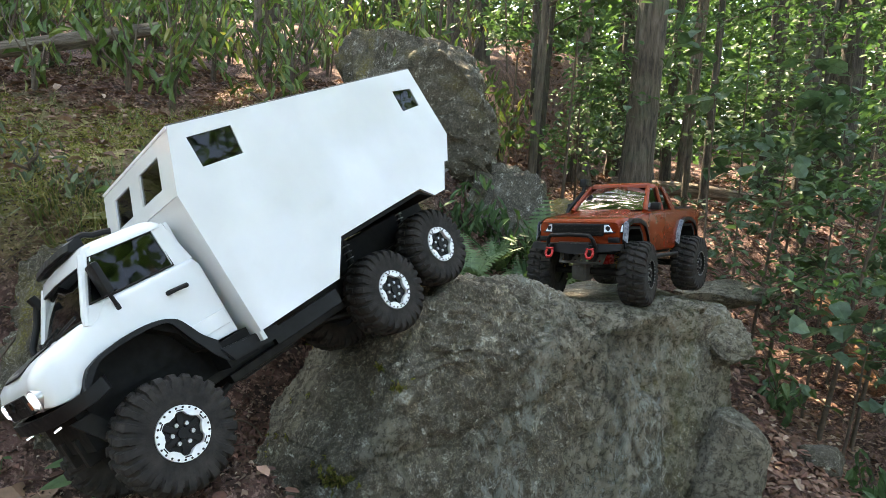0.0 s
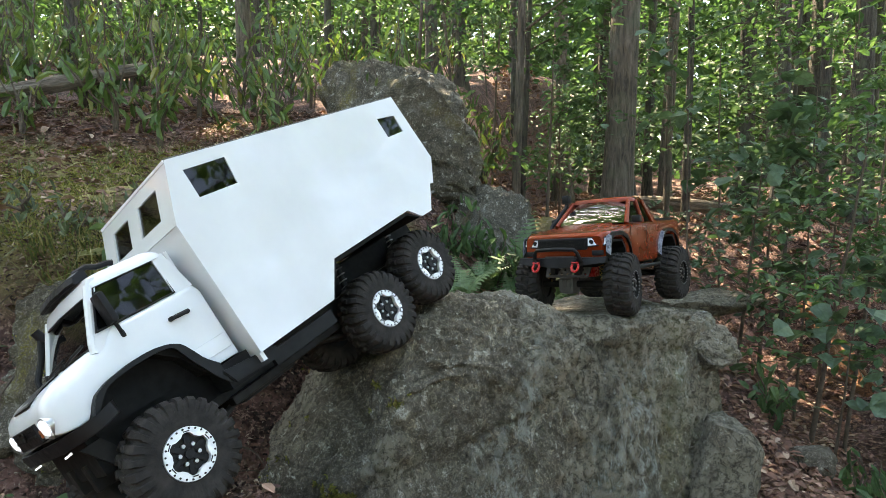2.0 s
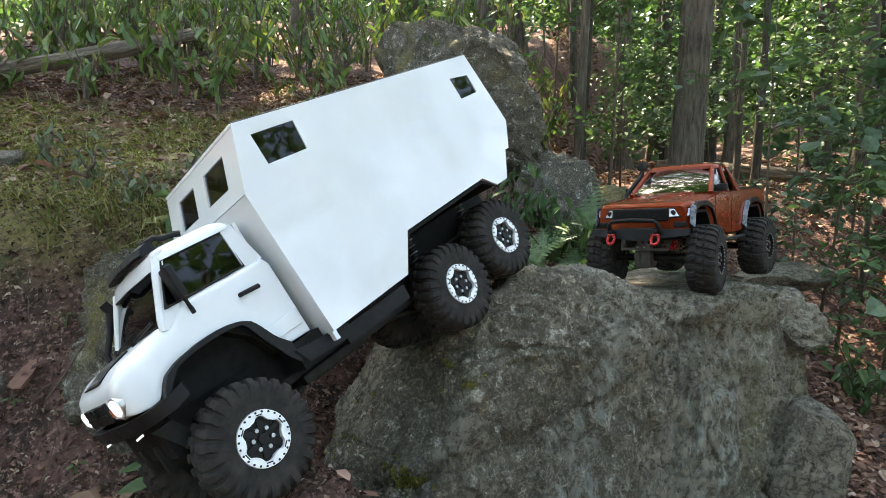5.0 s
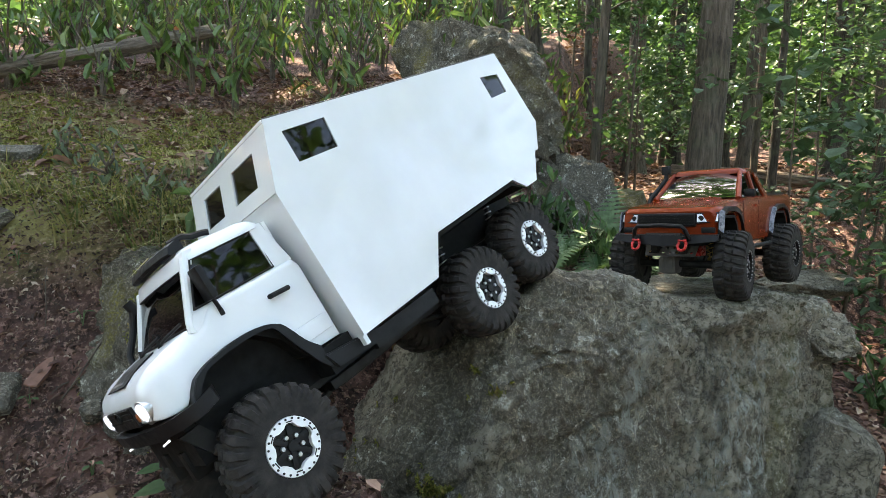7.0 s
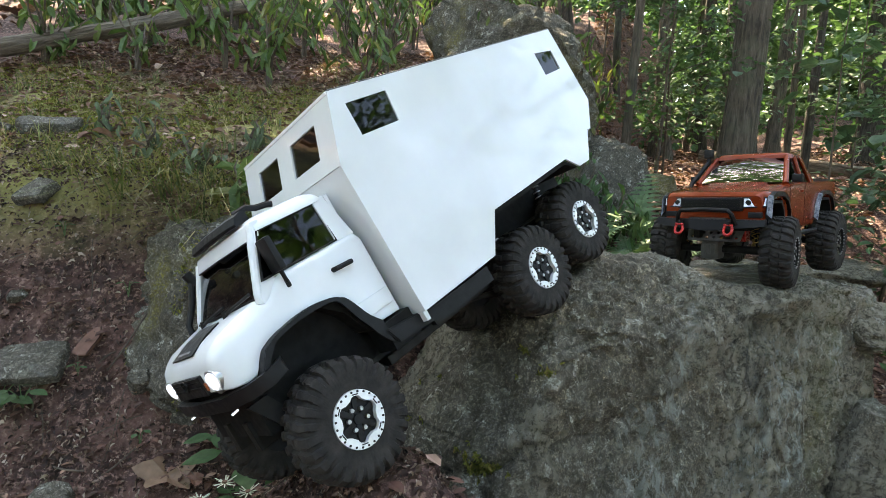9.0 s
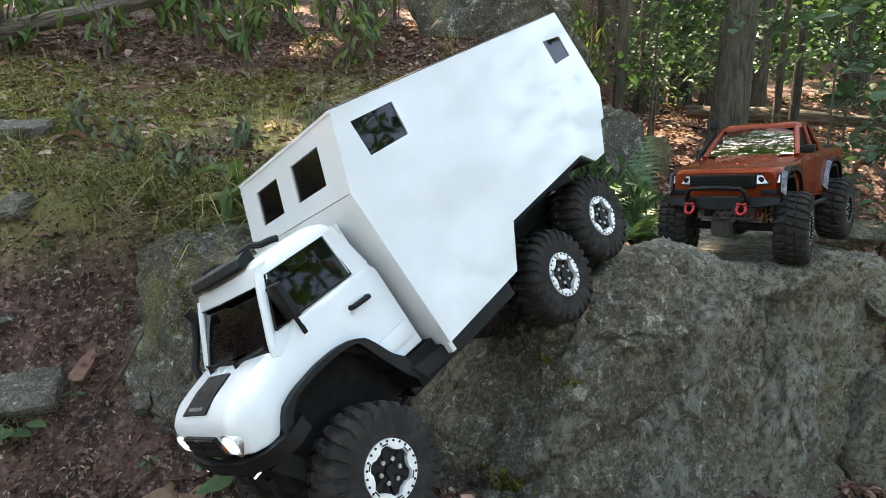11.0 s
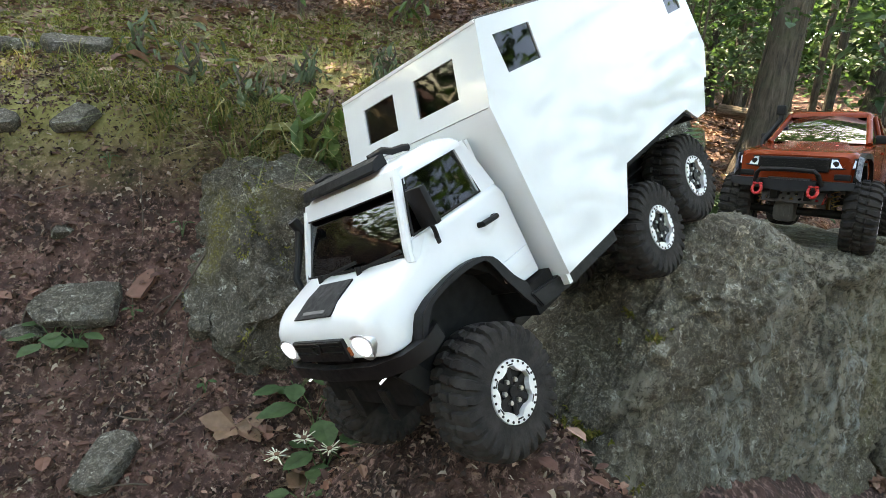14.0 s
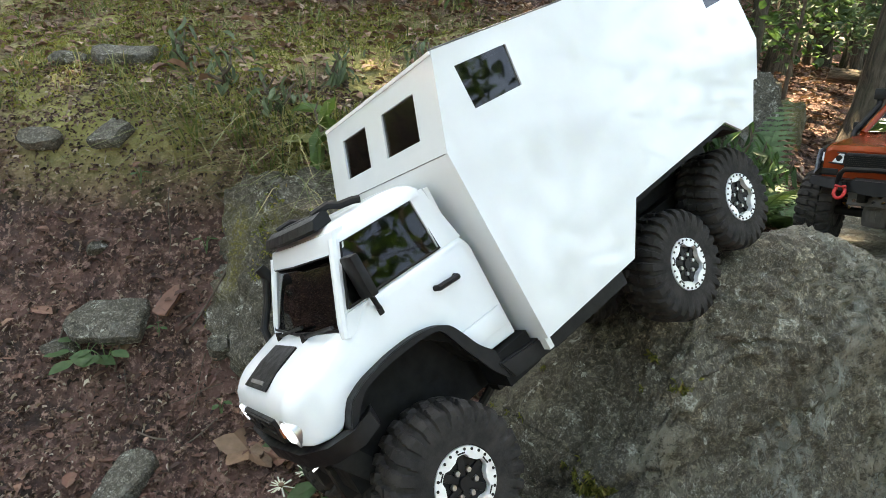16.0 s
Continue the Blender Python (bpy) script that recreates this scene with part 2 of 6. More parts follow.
def glass_build(tint, ior=1.45):
    def build(nt, bsdf):
        out = nt.nodes["Material Output"]
        tr = nt.nodes.new("ShaderNodeBsdfTransparent")
        tr.inputs["Color"].default_value = (*tint, 1)
        gl = nt.nodes.new("ShaderNodeBsdfGlossy")
        gl.inputs["Roughness"].default_value = 0.03
        fr = nt.nodes.new("ShaderNodeFresnel")
        fr.inputs["IOR"].default_value = ior
        b = nt.nodes.new("ShaderNodeBump")
        b.inputs["Strength"].default_value, b.inputs["Distance"].default_value = 0.1, 0.003
        nt.links.new(noise_tex(nt, coords(nt), 16, 2), b.inputs["Height"])
        nt.links.new(b.outputs[0], gl.inputs["Normal"])
        ms = nt.nodes.new("ShaderNodeMixShader")
        nt.links.new(fr.outputs[0], ms.inputs[0])
        nt.links.new(tr.outputs[0], ms.inputs[1])
        nt.links.new(gl.outputs[0], ms.inputs[2])
        nt.links.new(ms.outputs[0], out.inputs[0])
    return build


M_glass = material("smoked_glass", glass_build((0.2, 0.19, 0.18)))
M_mirror_glass = material("reflecting_windscreen", glass_build((0.06, 0.06, 0.06), 5.5))


def glow(name, col, strength):
    m = material(name, None, 0.3)
    b = m.node_tree.nodes["Principled BSDF"]
    b.inputs["Base Color"].default_value = (*col, 1)
    b.inputs["Emission Color"].default_value = (*col, 1)
    b.inputs["Emission Strength"].default_value = strength
    return m


M_lamp = glow("lit_led", (0.62, 0.78, 1.0), 0.24)
M_amber = material("amber_lens", two_tone((0.25, 0.06, 0.02), (0.35, 0.09, 0.03), 60, (0.2, 0.35)), 0.25)


# ---- building helpers ----
def link_mesh(name, verts, faces, mat, parent=None, smooth=False):
    me = bpy.data.meshes.new(name)
    me.from_pydata([tuple(v) for v in verts], [], [tuple(f) for f in faces])
    me.materials.append(mat)
    if smooth:
        me.polygons.foreach_set("use_smooth", [True] * len(me.polygons))
    me.update()
    ob = new(name, me)
    ob.parent = parent
    return ob


def part(name, bm, mat, parent=None, label="", smooth=False, sharp=35):
    me = bpy.data.meshes.new(name)
    bmesh.ops.recalc_face_normals(bm, faces=bm.faces)
    bm.to_mesh(me)
    bm.free()
    me.materials.append(mat)
    if smooth:
        me.polygons.foreach_set("use_smooth", [True] * len(me.polygons))
        me.set_sharp_from_angle(angle=radians(sharp))
    ob = new(name, me)
    ob.parent = parent
    return tagged(ob, label)


def add_box(bm, x0, x1, y0, y1, z0, z1, bevel=0.0, m=None):
    r = bmesh.ops.create_cube(bm, size=1)
    vs = r["verts"]
    for v in vs:
        v.co = Vector((x0 + (v.co.x + 0.5) * (x1 - x0), y0 + (v.co.y + 0.5) * (y1 - y0), z0 + (v.co.z + 0.5) * (z1 - z0)))
    if bevel:
        es = {e for v in vs for e in v.link_edges}
        b = bmesh.ops.bevel(bm, geom=list(es), offset=bevel, segments=2, affect="EDGES", profile=0.6)
        vs = list({v for f in b["faces"] for v in f.verts} | {v for v in vs if v.is_valid})
    if m is not None:
        bmesh.ops.transform(bm, matrix=m, verts=vs)
    return vs


def box_bm(*a, **k):
    bm = bmesh.new()
    add_box(bm, *a, **k)
    return bm


def add_cyl(bm, p, q, r0, r1=None, seg=16, caps=True):
    p, q = Vector(p), Vector(q)
    d = q - p
    rot = d.to_track_quat("Z", "Y").to_matrix().to_4x4()
    m = Matrix.Translation((p + q) / 2) @ rot
    return bmesh.ops.create_cone(bm, cap_ends=caps, segments=seg, radius1=r0, radius2=r0 if r1 is None else r1,
                                 depth=d.length, matrix=m)["verts"]


def cyl_bm(*a, **k):
    bm = bmesh.new()
    add_cyl(bm, *a, **k)
    return bm


def add_tube(bm, pts, r, seg=8):
    """A round bar through a list of points, with closed ends."""
    pts = [Vector(p) for p in pts]
    rings = []
    up = Vector((0.13, 0.31, 0.94))
    for i, p in enumerate(pts):
        d = (pts[min(i + 1, len(pts) - 1)] - pts[max(i - 1, 0)]).normalized()
        a = d.cross(up).normalized()
        b = d.cross(a)
        rr = float(r[i] if isinstance(r, (list, tuple)) else r)
        rings.append([bm.verts.new(p + rr * (math.cos(t) * a + math.sin(t) * b)) for t in np.linspace(0, 2 * math.pi, seg, endpoint=False).tolist()])
    for s, t in zip(rings, rings[1:]):
        for k in range(seg):
            bm.faces.new((s[k], s[(k + 1) % seg], t[(k + 1) % seg], t[k]))
    bm.faces.new(rings[0][::-1])
    bm.faces.new(rings[-1])


def tube_bm(pts, r, seg=8):
    bm = bmesh.new()
    add_tube(bm, pts, r, seg)
    return bm


def prism_bm(profile, y0, y1, bevel=0.0):
    """Profile points (x, z) drawn out from y0 to y1."""
    bm = bmesh.new()
    a = [bm.verts.new((x, y0, z)) for x, z in profile]
    b = [bm.verts.new((x, y1, z)) for x, z in profile]
    n = len(profile)
    bm.faces.new(a)
    bm.faces.new(b[::-1])
    for i in range(n):
        bm.faces.new((a[i], b[i], b[(i + 1) % n], a[(i + 1) % n]))
    if bevel:
        bmesh.ops.bevel(bm, geom=bm.edges[:], offset=bevel, segments=2, affect="EDGES")
    return bm


def plate_bm(outer, holes, thick, m):
    """A flat plate, (u, v) outline with holes, drawn out along its own -w by thick, laid by the matrix m."""
    bm = bmesh.new()
    for loop in [outer, *holes]:
        vs = [bm.verts.new((u, v, 0)) for u, v in loop]
        for i in range(len(vs)):
            bm.edges.new((vs[i], vs[(i + 1) % len(vs)]))
    bmesh.ops.triangle_fill(bm, use_beauty=True, use_dissolve=False, edges=bm.edges[:])
    ext = bmesh.ops.extrude_face_region(bm, geom=bm.faces[:])
    for v in [g for g in ext["geom"] if isinstance(g, bmesh.types.BMVert)]:
        v.co.z -= thick
    bmesh.ops.transform(bm, matrix=m, verts=bm.verts[:])
    return bm


def loft_bm(rings, close_ends=True):
    bm = bmesh.new()
    vs = [[bm.verts.new(p) for p in ring] for ring in rings]
    n = len(vs[0])
    for a, b in zip(vs, vs[1:]):
        for k in range(n):
            bm.faces.new((a[k], a[(k + 1) % n], b[(k + 1) % n], b[k]))
    if close_ends:
        bm.faces.new(vs[0][::-1])
        bm.faces.new(vs[-1])
    return bm


def thing(name, m, label, category, group=""):
    ob = new(name)
    ob.empty_display_size = 0.05
    ob.matrix_world = m
    return tagged(ob, label, category, group)


def smooth_step(a, b, x):
    t = min(max((x - a) / (b - a), 0.0), 1.0)
    return t * t * (3 - 2 * t)


def curve_at(table, x):
    return float(np.interp(x, [p[0] for p in table], [p[1] for p in table]))


def fbm(x, y, z=0.0, octaves=4):
    return noise.fractal(Vector((x, y, z)), 0.9, 2.1, octaves)


# ---- the lie of the land ----
BANK = [(-60, -2.4), (-4, -1.25), (-0.5, -0.98), (0.2, -0.85), (0.45, -0.70), (0.58, -0.605), (0.68, -0.505), (0.8, -0.34), (0.9, -0.2),
        (1.02, -0.145), (1.4, -0.03), (2.0, 0.2), (3.0, 0.5), (6.0, 1.3), (14.0, 2.6), (60.0, 5.0)]
FLOOR = [(-60, -2.4), (-4, -1.3), (0, -1.1), (1.2, -0.84), (1.9, -0.64), (2.9, -0.36), (4.4, -0.2), (8.0, 0.0), (15.0, 0.6), (60.0, 4.0)]
FOOT_A, FOOT_B = Vector((-0.068, 0.288, -0.418)), Vector((-0.195, 0.405, -0.492))


def ground_z(x, y):
    bank = curve_at(BANK, y - 0.15 * (x + 0.5) * (1 if x > -3 else 0))
    floor_ = curve_at(FLOOR, y)
    w = smooth_step(-0.32, 0.12, x - 0.25 * max(y - 1.1, 0))
    w2 = smooth_step(0.1, 0.8, x - 0.1 * max(y - 1.0, 0))
    gully = min(bank, -0.62 + 0.22 * smooth_step(0.7, 1.3, y) + 0.25 * smooth_step(1.3, 2.6, y) + 0.35 * max(y - 2.2, 0) ** 0.9 * 0.4)
    z = bank * (1 - w) + (gully * (1 - w2) + floor_ * w2) * w
    # the floor falls away into a hollow past the boulder's end
    z -= 0.55 * smooth_step(1.05, 1.9, x) * smooth_step(3.7, 2.7, y) * smooth_step(-1.0, 0.6, y)
    # the dirt heap under the truck's front wheels
    p = Vector((x, y))
    t = max(0.0, min(1.0, (p - FOOT_A.xy).dot(FOOT_B.xy - FOOT_A.xy) / (FOOT_B.xy - FOOT_A.xy).length_squared))
    c = FOOT_A.lerp(FOOT_B, t)
    z = max(z, c.z - 1.1 * max(0.0, (p - c.xy).length - 0.025))
    r = math.hypot(x, y - 0.7)
    z += 0.035 * fbm(x * 2.1, y * 2.1, 1.3) * min(1, 0.35 + r * 0.3) + 0.012 * fbm(x * 11, y * 11, 5.0) + (0.006 * fbm(x * 34, y * 34, 8.0, 3) if r < 1.6 else 0)
    if r > 5:
        z += 0.12 * (r - 5) ** 0.5 * fbm(x * 0.25, y * 0.25, 9.0)
    return z


def build_ground():
    n, a, b = 330, 0.42, 5.6
    u = np.linspace(-1, 1, n)
    xs = -0.1 + a * np.sinh(b * u)
    ys = 0.9 + a * np.sinh(b * u)
    verts = [(x, y, ground_z(x, y)) for y in ys for x in xs]
    faces = [(j * n + i, j * n + i + 1, (j + 1) * n + i + 1, (j + 1) * n + i) for j in range(n - 1) for i in range(n - 1)]
    return tagged(link_mesh("ground", verts, faces, M_soil, smooth=True), "brown forest soil bank with moss and leaf litter", "ground", kind="structure")


ground = build_ground()


def soft_min(vals, k):
    low = min(vals)
    return low - k * math.log(sum(math.exp((low - v) / k) for v in vals))


def boulder_z(x, y):
    d = 0.65 * x - 0.76 * y
    d += 0.014 * fbm(x * 4, y * 4, 2.0, 3)
    # the flat top leans a little back and to the left; a hump stands on its near left edge
    top = -0.376 + 0.05 * (x - 0.59) - 0.06 * (y - 1.2) + 0.003 * fbm(x * 6, y * 6, 3.0)
    top += 0.12 * math.exp(-((x - 0.2) / 0.2) ** 2 - ((d + 0.43) / (0.085 if d > -0.43 else 0.135)) ** 2) - 0.05 * smooth_step(0.72, 0.95, x)
    left = -0.372 + 0.07 * math.exp(-((x - 0.11) / 0.07) ** 2 - ((y - 0.585) / 0.06) ** 2) + 0.5 * (x - 0.037) + 0.55 * (min(y, 0.745) - 0.641) - 0.9 * max(-0.02 - x, 0) + 0.06 * smooth_step(0.1, 0.22, x) - 0.6 * max(0.6 - y, 0)
    rim = -0.364 - 0.02 * smooth_step(0.3, 0.42, x) + 0.03 * smooth_step(0.46, 0.56, x)
    brow = top + 0.012 - 1.1 * max(d - rim + 0.035 * smooth_step(0.6, 0.4, x), 0.0)
    face = top + 0.06 - 11.0 * max(d - rim - 0.02, 0.0)
    edge = max(x * 0.95 + 0.2 * y - 1.02, 0.0) / 0.05
    right = -0.27 - 0.12 * edge * edge
    back = -0.27 - 1.3 * max(y - 1.47 - 0.3 * max(x - 0.5, 0), 0)
    behind = -0.27 - 0.55 * max(-0.49 - d - 0.5 * max(x - 0.36, 0), 0.0) + 0.3 * smooth_step(0.28, 0.14, x)
    return soft_min([top, left, brow, face, right, back, behind], 0.009)


def build_boulder():
    # the grid follows the long front edge, and is drawn together where the face is steep
    e, nrm = Vector((0.76, 0.65)), Vector((0.65, -0.76))
    ss = np.linspace(-0.05, 1.75, 430)
    dd = np.concatenate([np.linspace(-0.95, -0.42, 90), np.linspace(-0.416, -0.2, 290)])
    grid = np.zeros((len(dd), len(ss), 3))
    for j, d in enumerate(dd):
        for i, s in enumerate(ss):
            x, y = e.x * s + nrm.x * d, e.y * s + nrm.y * d
            grid[j, i] = x, y, max(boulder_z(x, y), -1.15)
    du, dv = np.gradient(grid, axis=1), np.gradient(grid, axis=0)
    out = np.cross(dv, du)
    out /= np.linalg.norm(out, axis=2, keepdims=True) + 1e-12
    out *= np.where(out[..., 2:] < 0, -1, 1)
    # lumps, ledges and pits stand out square to the face
    for j in range(len(dd)):
        for i in range(len(ss)):
            x, y, z = grid[j, i]
            k = 0.011 * fbm(x * 7, y * 7, z * 7, 3) + 0.0045 * (1 - abs(fbm(x * 13 + 7, y * 13, z * 17, 3)) * 2.2) + 0.005 * fbm(x * 42, y * 42, z * 42, 4) + 0.0022 * fbm(x * 120, y * 120, z * 120, 2)
            k -= 0.008 * smooth_step(0.3, 0.55, fbm(x * 24 + 40, y * 24, z * 24, 3)) * smooth_step(-0.1, 0.3, fbm(x * 4 + 9, y * 4, z * 4, 2))
            # flakes: shallow ledges that break off along uneven lines
            f1 = 3.2 * fbm(x * 5 + 3, y * 5, z * 5, 4) + 2.0 * z
            f2 = 3.0 * fbm(x * 13, y * 13 + 5, z * 13, 3)
            k += 0.008 * (f1 - math.floor(f1)) + 0.003 * (f2 - math.floor(f2))
            # two long cracks and the step below them
            c1 = z + 0.47 - 0.25 * (x - 0.3) + 0.05 * fbm(x * 5, y * 5, 7.7, 3)
            c2 = x - 0.52 + 0.55 * (z + 0.45) + 0.05 * fbm(z * 6, y * 5, 3.1, 3)
            c3 = z + 0.395 + 0.75 * (x - 0.22) + 0.04 * fbm(x * 8, y * 8, 1.4, 3)
            k -= 0.01 * smooth_step(0.004, -0.006, c1) * smooth_step(-0.14, 0.0, c1)
            k -= 0.006 * max(0.0, 1 - abs(c3) / 0.006) * smooth_step(0.45, 0.35, x) + 0.006 * smooth_step(0.005, -0.005, c3) * smooth_step(-0.1, 0.0, c3)
            k -= 0.013 * max(0.0, 1 - abs(c1) / 0.006) + 0.009 * max(0.0, 1 - abs(c2) / 0.006) * smooth_step(0.3, 0.42, x)
            k -= 0.016 * smooth_step(0.0, 0.02, c2) * smooth_step(-0.42, -0.47, z)
            flat = 1 - 0.85 * smooth_step(-0.43, -0.47, 0.65 * x - 0.76 * y) * smooth_step(0.36, 0.42, x)
            k = k * flat
            grid[j, i] += out[j, i] * (k - 0.008) * (1 if z > -1.1 else 0)
    verts, faces, n = grid.reshape(-1, 3).tolist(), [], len(ss)
    for j in range(len(dd) - 1):
        for i in range(n - 1):
            q = (j * n + i, j * n + i + 1, (j + 1) * n + i + 1, (j + 1) * n + i)
            if max(verts[k][2] for k in q) > -1.14:
                faces.append(q)
    return tagged(link_mesh("boulder", verts, faces, M_rock, smooth=True), "large grey weathered boulder with pale lichen and moss", "boulder")


boulder = build_boulder()


def stone(name, centre, size, seed, mat, label, sub=4, turn=0.0, rough=0.22, group=""):
    bm = bmesh.new()
    bmesh.ops.create_icosphere(bm, subdivisions=sub, radius=1)
    rot = Matrix.Rotation(turn, 3, "Z")
    rs = np.random.default_rng(int(seed * 10))
    cuts = [(Vector(rs.normal(0, 1, 3).tolist()).normalized(), rs.uniform(0.55, 0.85)) for _ in range(13)]
    cuts.append((Vector((0.1, -0.15, 0.98)), 0.72))
    for v in bm.verts:
        p = v.co.copy()
        q = p * (1 + rough * fbm(p.x * 1.2 + seed, p.y * 1.2, p.z * 1.2, 3))
        # worn facets, then ragged grain
        for nrm, off in cuts:
            over = q.dot(nrm) - off
            if over > 0:
                q -= nrm * over * 0.88
        q *= 1 + 0.085 * fbm(p.x * 3 + seed, p.y * 3, p.z * 4, 5) - 0.045 * smooth_step(0.1, 0.4, fbm(p.x * 5, p.y * 5 + seed, p.z * 9, 3)) + 0.022 * fbm(p.x * 15, p.y * 15 + seed, p.z * 15, 3)
        v.co = rot @ Vector((q.x * size[0] / 0.8, q.y * size[1] / 0.8, q.z * size[2] / 0.8))
    ob = part(name, bm, mat, None, "", True, 60)
    ob.location = centre
    return tagged(ob, label, "rock", group)


rock_ledge = stone("rock_ledge", (-0.435, 0.82, -0.5), (0.27, 0.19, 0.25), 2.0, M_rock_left, "dark grey rock ledge with moss in the dirt bank", 6, 0.5, 0.34)
stone("rock_outcrop", (-0.01, 2.2, 0.13), (0.3, 0.26, 0.34), 5.0, M_rock_left, "big pale rock outcrop above the mossy slope", 6, 0.3, 0.4)
stone("rock_outcrop", (0.37, 2.1, -0.3), (0.22, 0.16, 0.27), 9.0, M_rock_shaded, "big shaded rock outcrop with moss on the slope", 5, 1.1, 0.4)


# ---- wheels ----
def tyre_bm(r, w, lugs=26):
    """One moulded body: a rounded carcass with staggered tread blocks that run over the shoulders."""
    side = [(0.5, 0.47), (0.5, 0.55), (0.505, 0.66), (0.5, 0.74), (0.485, 0.8), (0.455, 0.86), (0.42, 0.9), (0.37, 0.925), (0.31, 0.935), (0.25, 0.94), (0.19, 0.942), (0.17, 0.942),
            (0.12, 0.944), (0.1, 0.944), (0.05, 0.945)]
    prof = [(-a, k) for a, k in side] + [(0.0, 0.945)] + [(a, k) for a, k in side[::-1]]
    seg = lugs * 12
    bm = bmesh.new()
    vs = []
    for i in range(seg):
        t = 2 * math.pi * i / seg
        u = lugs * i / seg
        ring = []
        for a, k in prof:
            q, s = abs(a), 1 if a > 0 else -1
            on = 0.0
            if 0.7 < k and q > 0.15:
                f = (u + (0.5 if s > 0 else 0.0) + 0.9 * (q - 0.3) * (1 if int(u) % 2 else 0.55)) % 1.0
                on = 1.0 if f < 0.6 else 0.0
                if k < 0.78:
                    on *= 0.5 if f < 0.45 else 0.0
            elif q < 0.11:
                f = (1.0 * u + 0.25 + 1.4 * a) % 1.0
                on = 0.9 if f < 0.5 else 0.0
            out = on * 0.062 * min(1.0, (k - 0.66) / 0.2)
            wide = on * 0.035 if k < 0.9 and q > 0.4 else 0.0
            kk = k + out
            ring.append(bm.verts.new((math.cos(t) * r * kk, (a + s * wide) * w, math.sin(t) * r * kk)))
        vs.append(ring)
    n = len(prof)
    for i in range(seg):
        a, b = vs[i], vs[(i + 1) % seg]
        for k in range(n):
            bm.faces.new((a[k], a[(k + 1) % n], b[(k + 1) % n], b[k]))
    return bm


def ring_bm(r_in, r_out, y0, y1, wave=0.0, waves=6, seg=72):
    bm = bmesh.new()
    loops = []
    for i in range(seg):
        t = 2 * math.pi * i / seg
        ri = r_in + wave * math.tanh(2.2 * math.cos(waves * t))
        c, s = math.cos(t), math.sin(t)
        loops.append([bm.verts.new((c * q, y, s * q)) for q, y in ((ri, y0), (r_out, y0), (r_out * 1.015, (y0 + y1) / 2), (r_out, y1), (ri, y1))])
    n = 5
    for i in range(seg):
        a, b = loops[i], loops[(i + 1) % seg]
        for k in range(n):
            bm.faces.new((a[k], a[(k + 1) % n], b[(k + 1) % n], b[k]))
    return bm


def build_wheel(parent, centre, side, r, w, ring_mat, turn=0.0, tilt=0.0, style="ring"):
    """A wheel whose outer face looks to local y * side."""
    hub = bmesh.new()
    add_cyl(hub, (0, -w * 0.42, 0), (0, w * 0.40, 0), r * 0.485, seg=36)
    for k in range(6):
        t = 2 * math.pi * k / 6
        m = Matrix.Rotation(-t, 4, "Y")
        add_box(hub, r * 0.08, r * 0.34, w * 0.40, w * 0.45, -r * 0.05, r * 0.05, r * 0.015, m)
    add_cyl(hub, (0, w * 0.36, 0), (0, w * 0.49, 0), r * 0.1, r * 0.085, seg=18)
    wheel = part("wheel", hub, M_black, parent, "black six-spoke wheel centre", True)
    flip = 0 if side > 0 else 180
    wheel.matrix_basis = pose(*centre) @ pose(0, 0, 0, 0, 0, flip + tilt) @ pose(0, 0, 0, 0, turn, 0)
    key = (round(r, 4), round(w, 4))
    if key not in TYRES:
        TYRES[key] = part("tyre", tyre_bm(r, w), M_rubber, wheel, "worn black tyre with chunky block tread", True, 30)
    else:
        t = new("tyre", TYRES[key].data)
        t.parent = wheel
        tagged(t, "worn black tyre with chunky block tread")
    ring = ring_bm(r * 0.335, r * 0.455, w * 0.40, w * 0.515, r * 0.028)
    if style == "dark":
        ring.free()
        ring = ring_bm(r * 0.42, r * 0.475, w * 0.40, w * 0.5, 0)
    bolts = bmesh.new()
    for k in range(24):
        t = 2 * math.pi * (k + 0.5) / 24
        p = (math.cos(t) * r * 0.425, 0, math.sin(t) * r * 0.425)
        add_cyl(bolts, (p[0], w * 0.5, p[2]), (p[0], w * 0.53, p[2]), r * 0.02, seg=6)
    if style != "dark":
        for k in range(6):
            m = Matrix.Rotation(-2 * math.pi * k / 6, 4, "Y")
            add_box(bolts, r * 0.372, r * 0.392, w * 0.5, w * 0.52, -r * 0.055, r * 0.055, 0, m)
    part("beadlock_ring", ring, ring_mat, wheel, "bolted beadlock ring", True)
    part("ring_bolts", bolts, M_steel if style == "dark" else M_black, wheel, "ring of small bolts")
    for k in range(6):
        t = 2 * math.pi * (k + 0.5) / 6
        p = (math.cos(t) * r * 0.17, math.sin(t) * r * 0.17)
        if "nut" not in TYRES:
            TYRES["nut"] = part("lug_nut", cyl_bm((0, 0, 0), (0, 0.0028, 0), 0.0026, 0.0022, 6), M_steel, wheel, "steel lug nut")
            nut = TYRES["nut"]
        else:
            nut = new("lug_nut", TYRES["nut"].data)
            nut.parent = wheel
        nut.location = (p[0], w * 0.43, p[1])
    return wheel


TYRES = {}


def spring_bm(p, q, r, turns, wire):
    p, q = Vector(p), Vector(q)
    d = (q - p).normalized()
    a = d.orthogonal().normalized()
    b = d.cross(a)
    pts = [p + (q - p) * k + r * (math.cos(2 * math.pi * turns * k) * a + math.sin(2 * math.pi * turns * k) * b) for k in np.linspace(0, 1, int(turns * 12))]
    return tube_bm(pts, wire, 5)


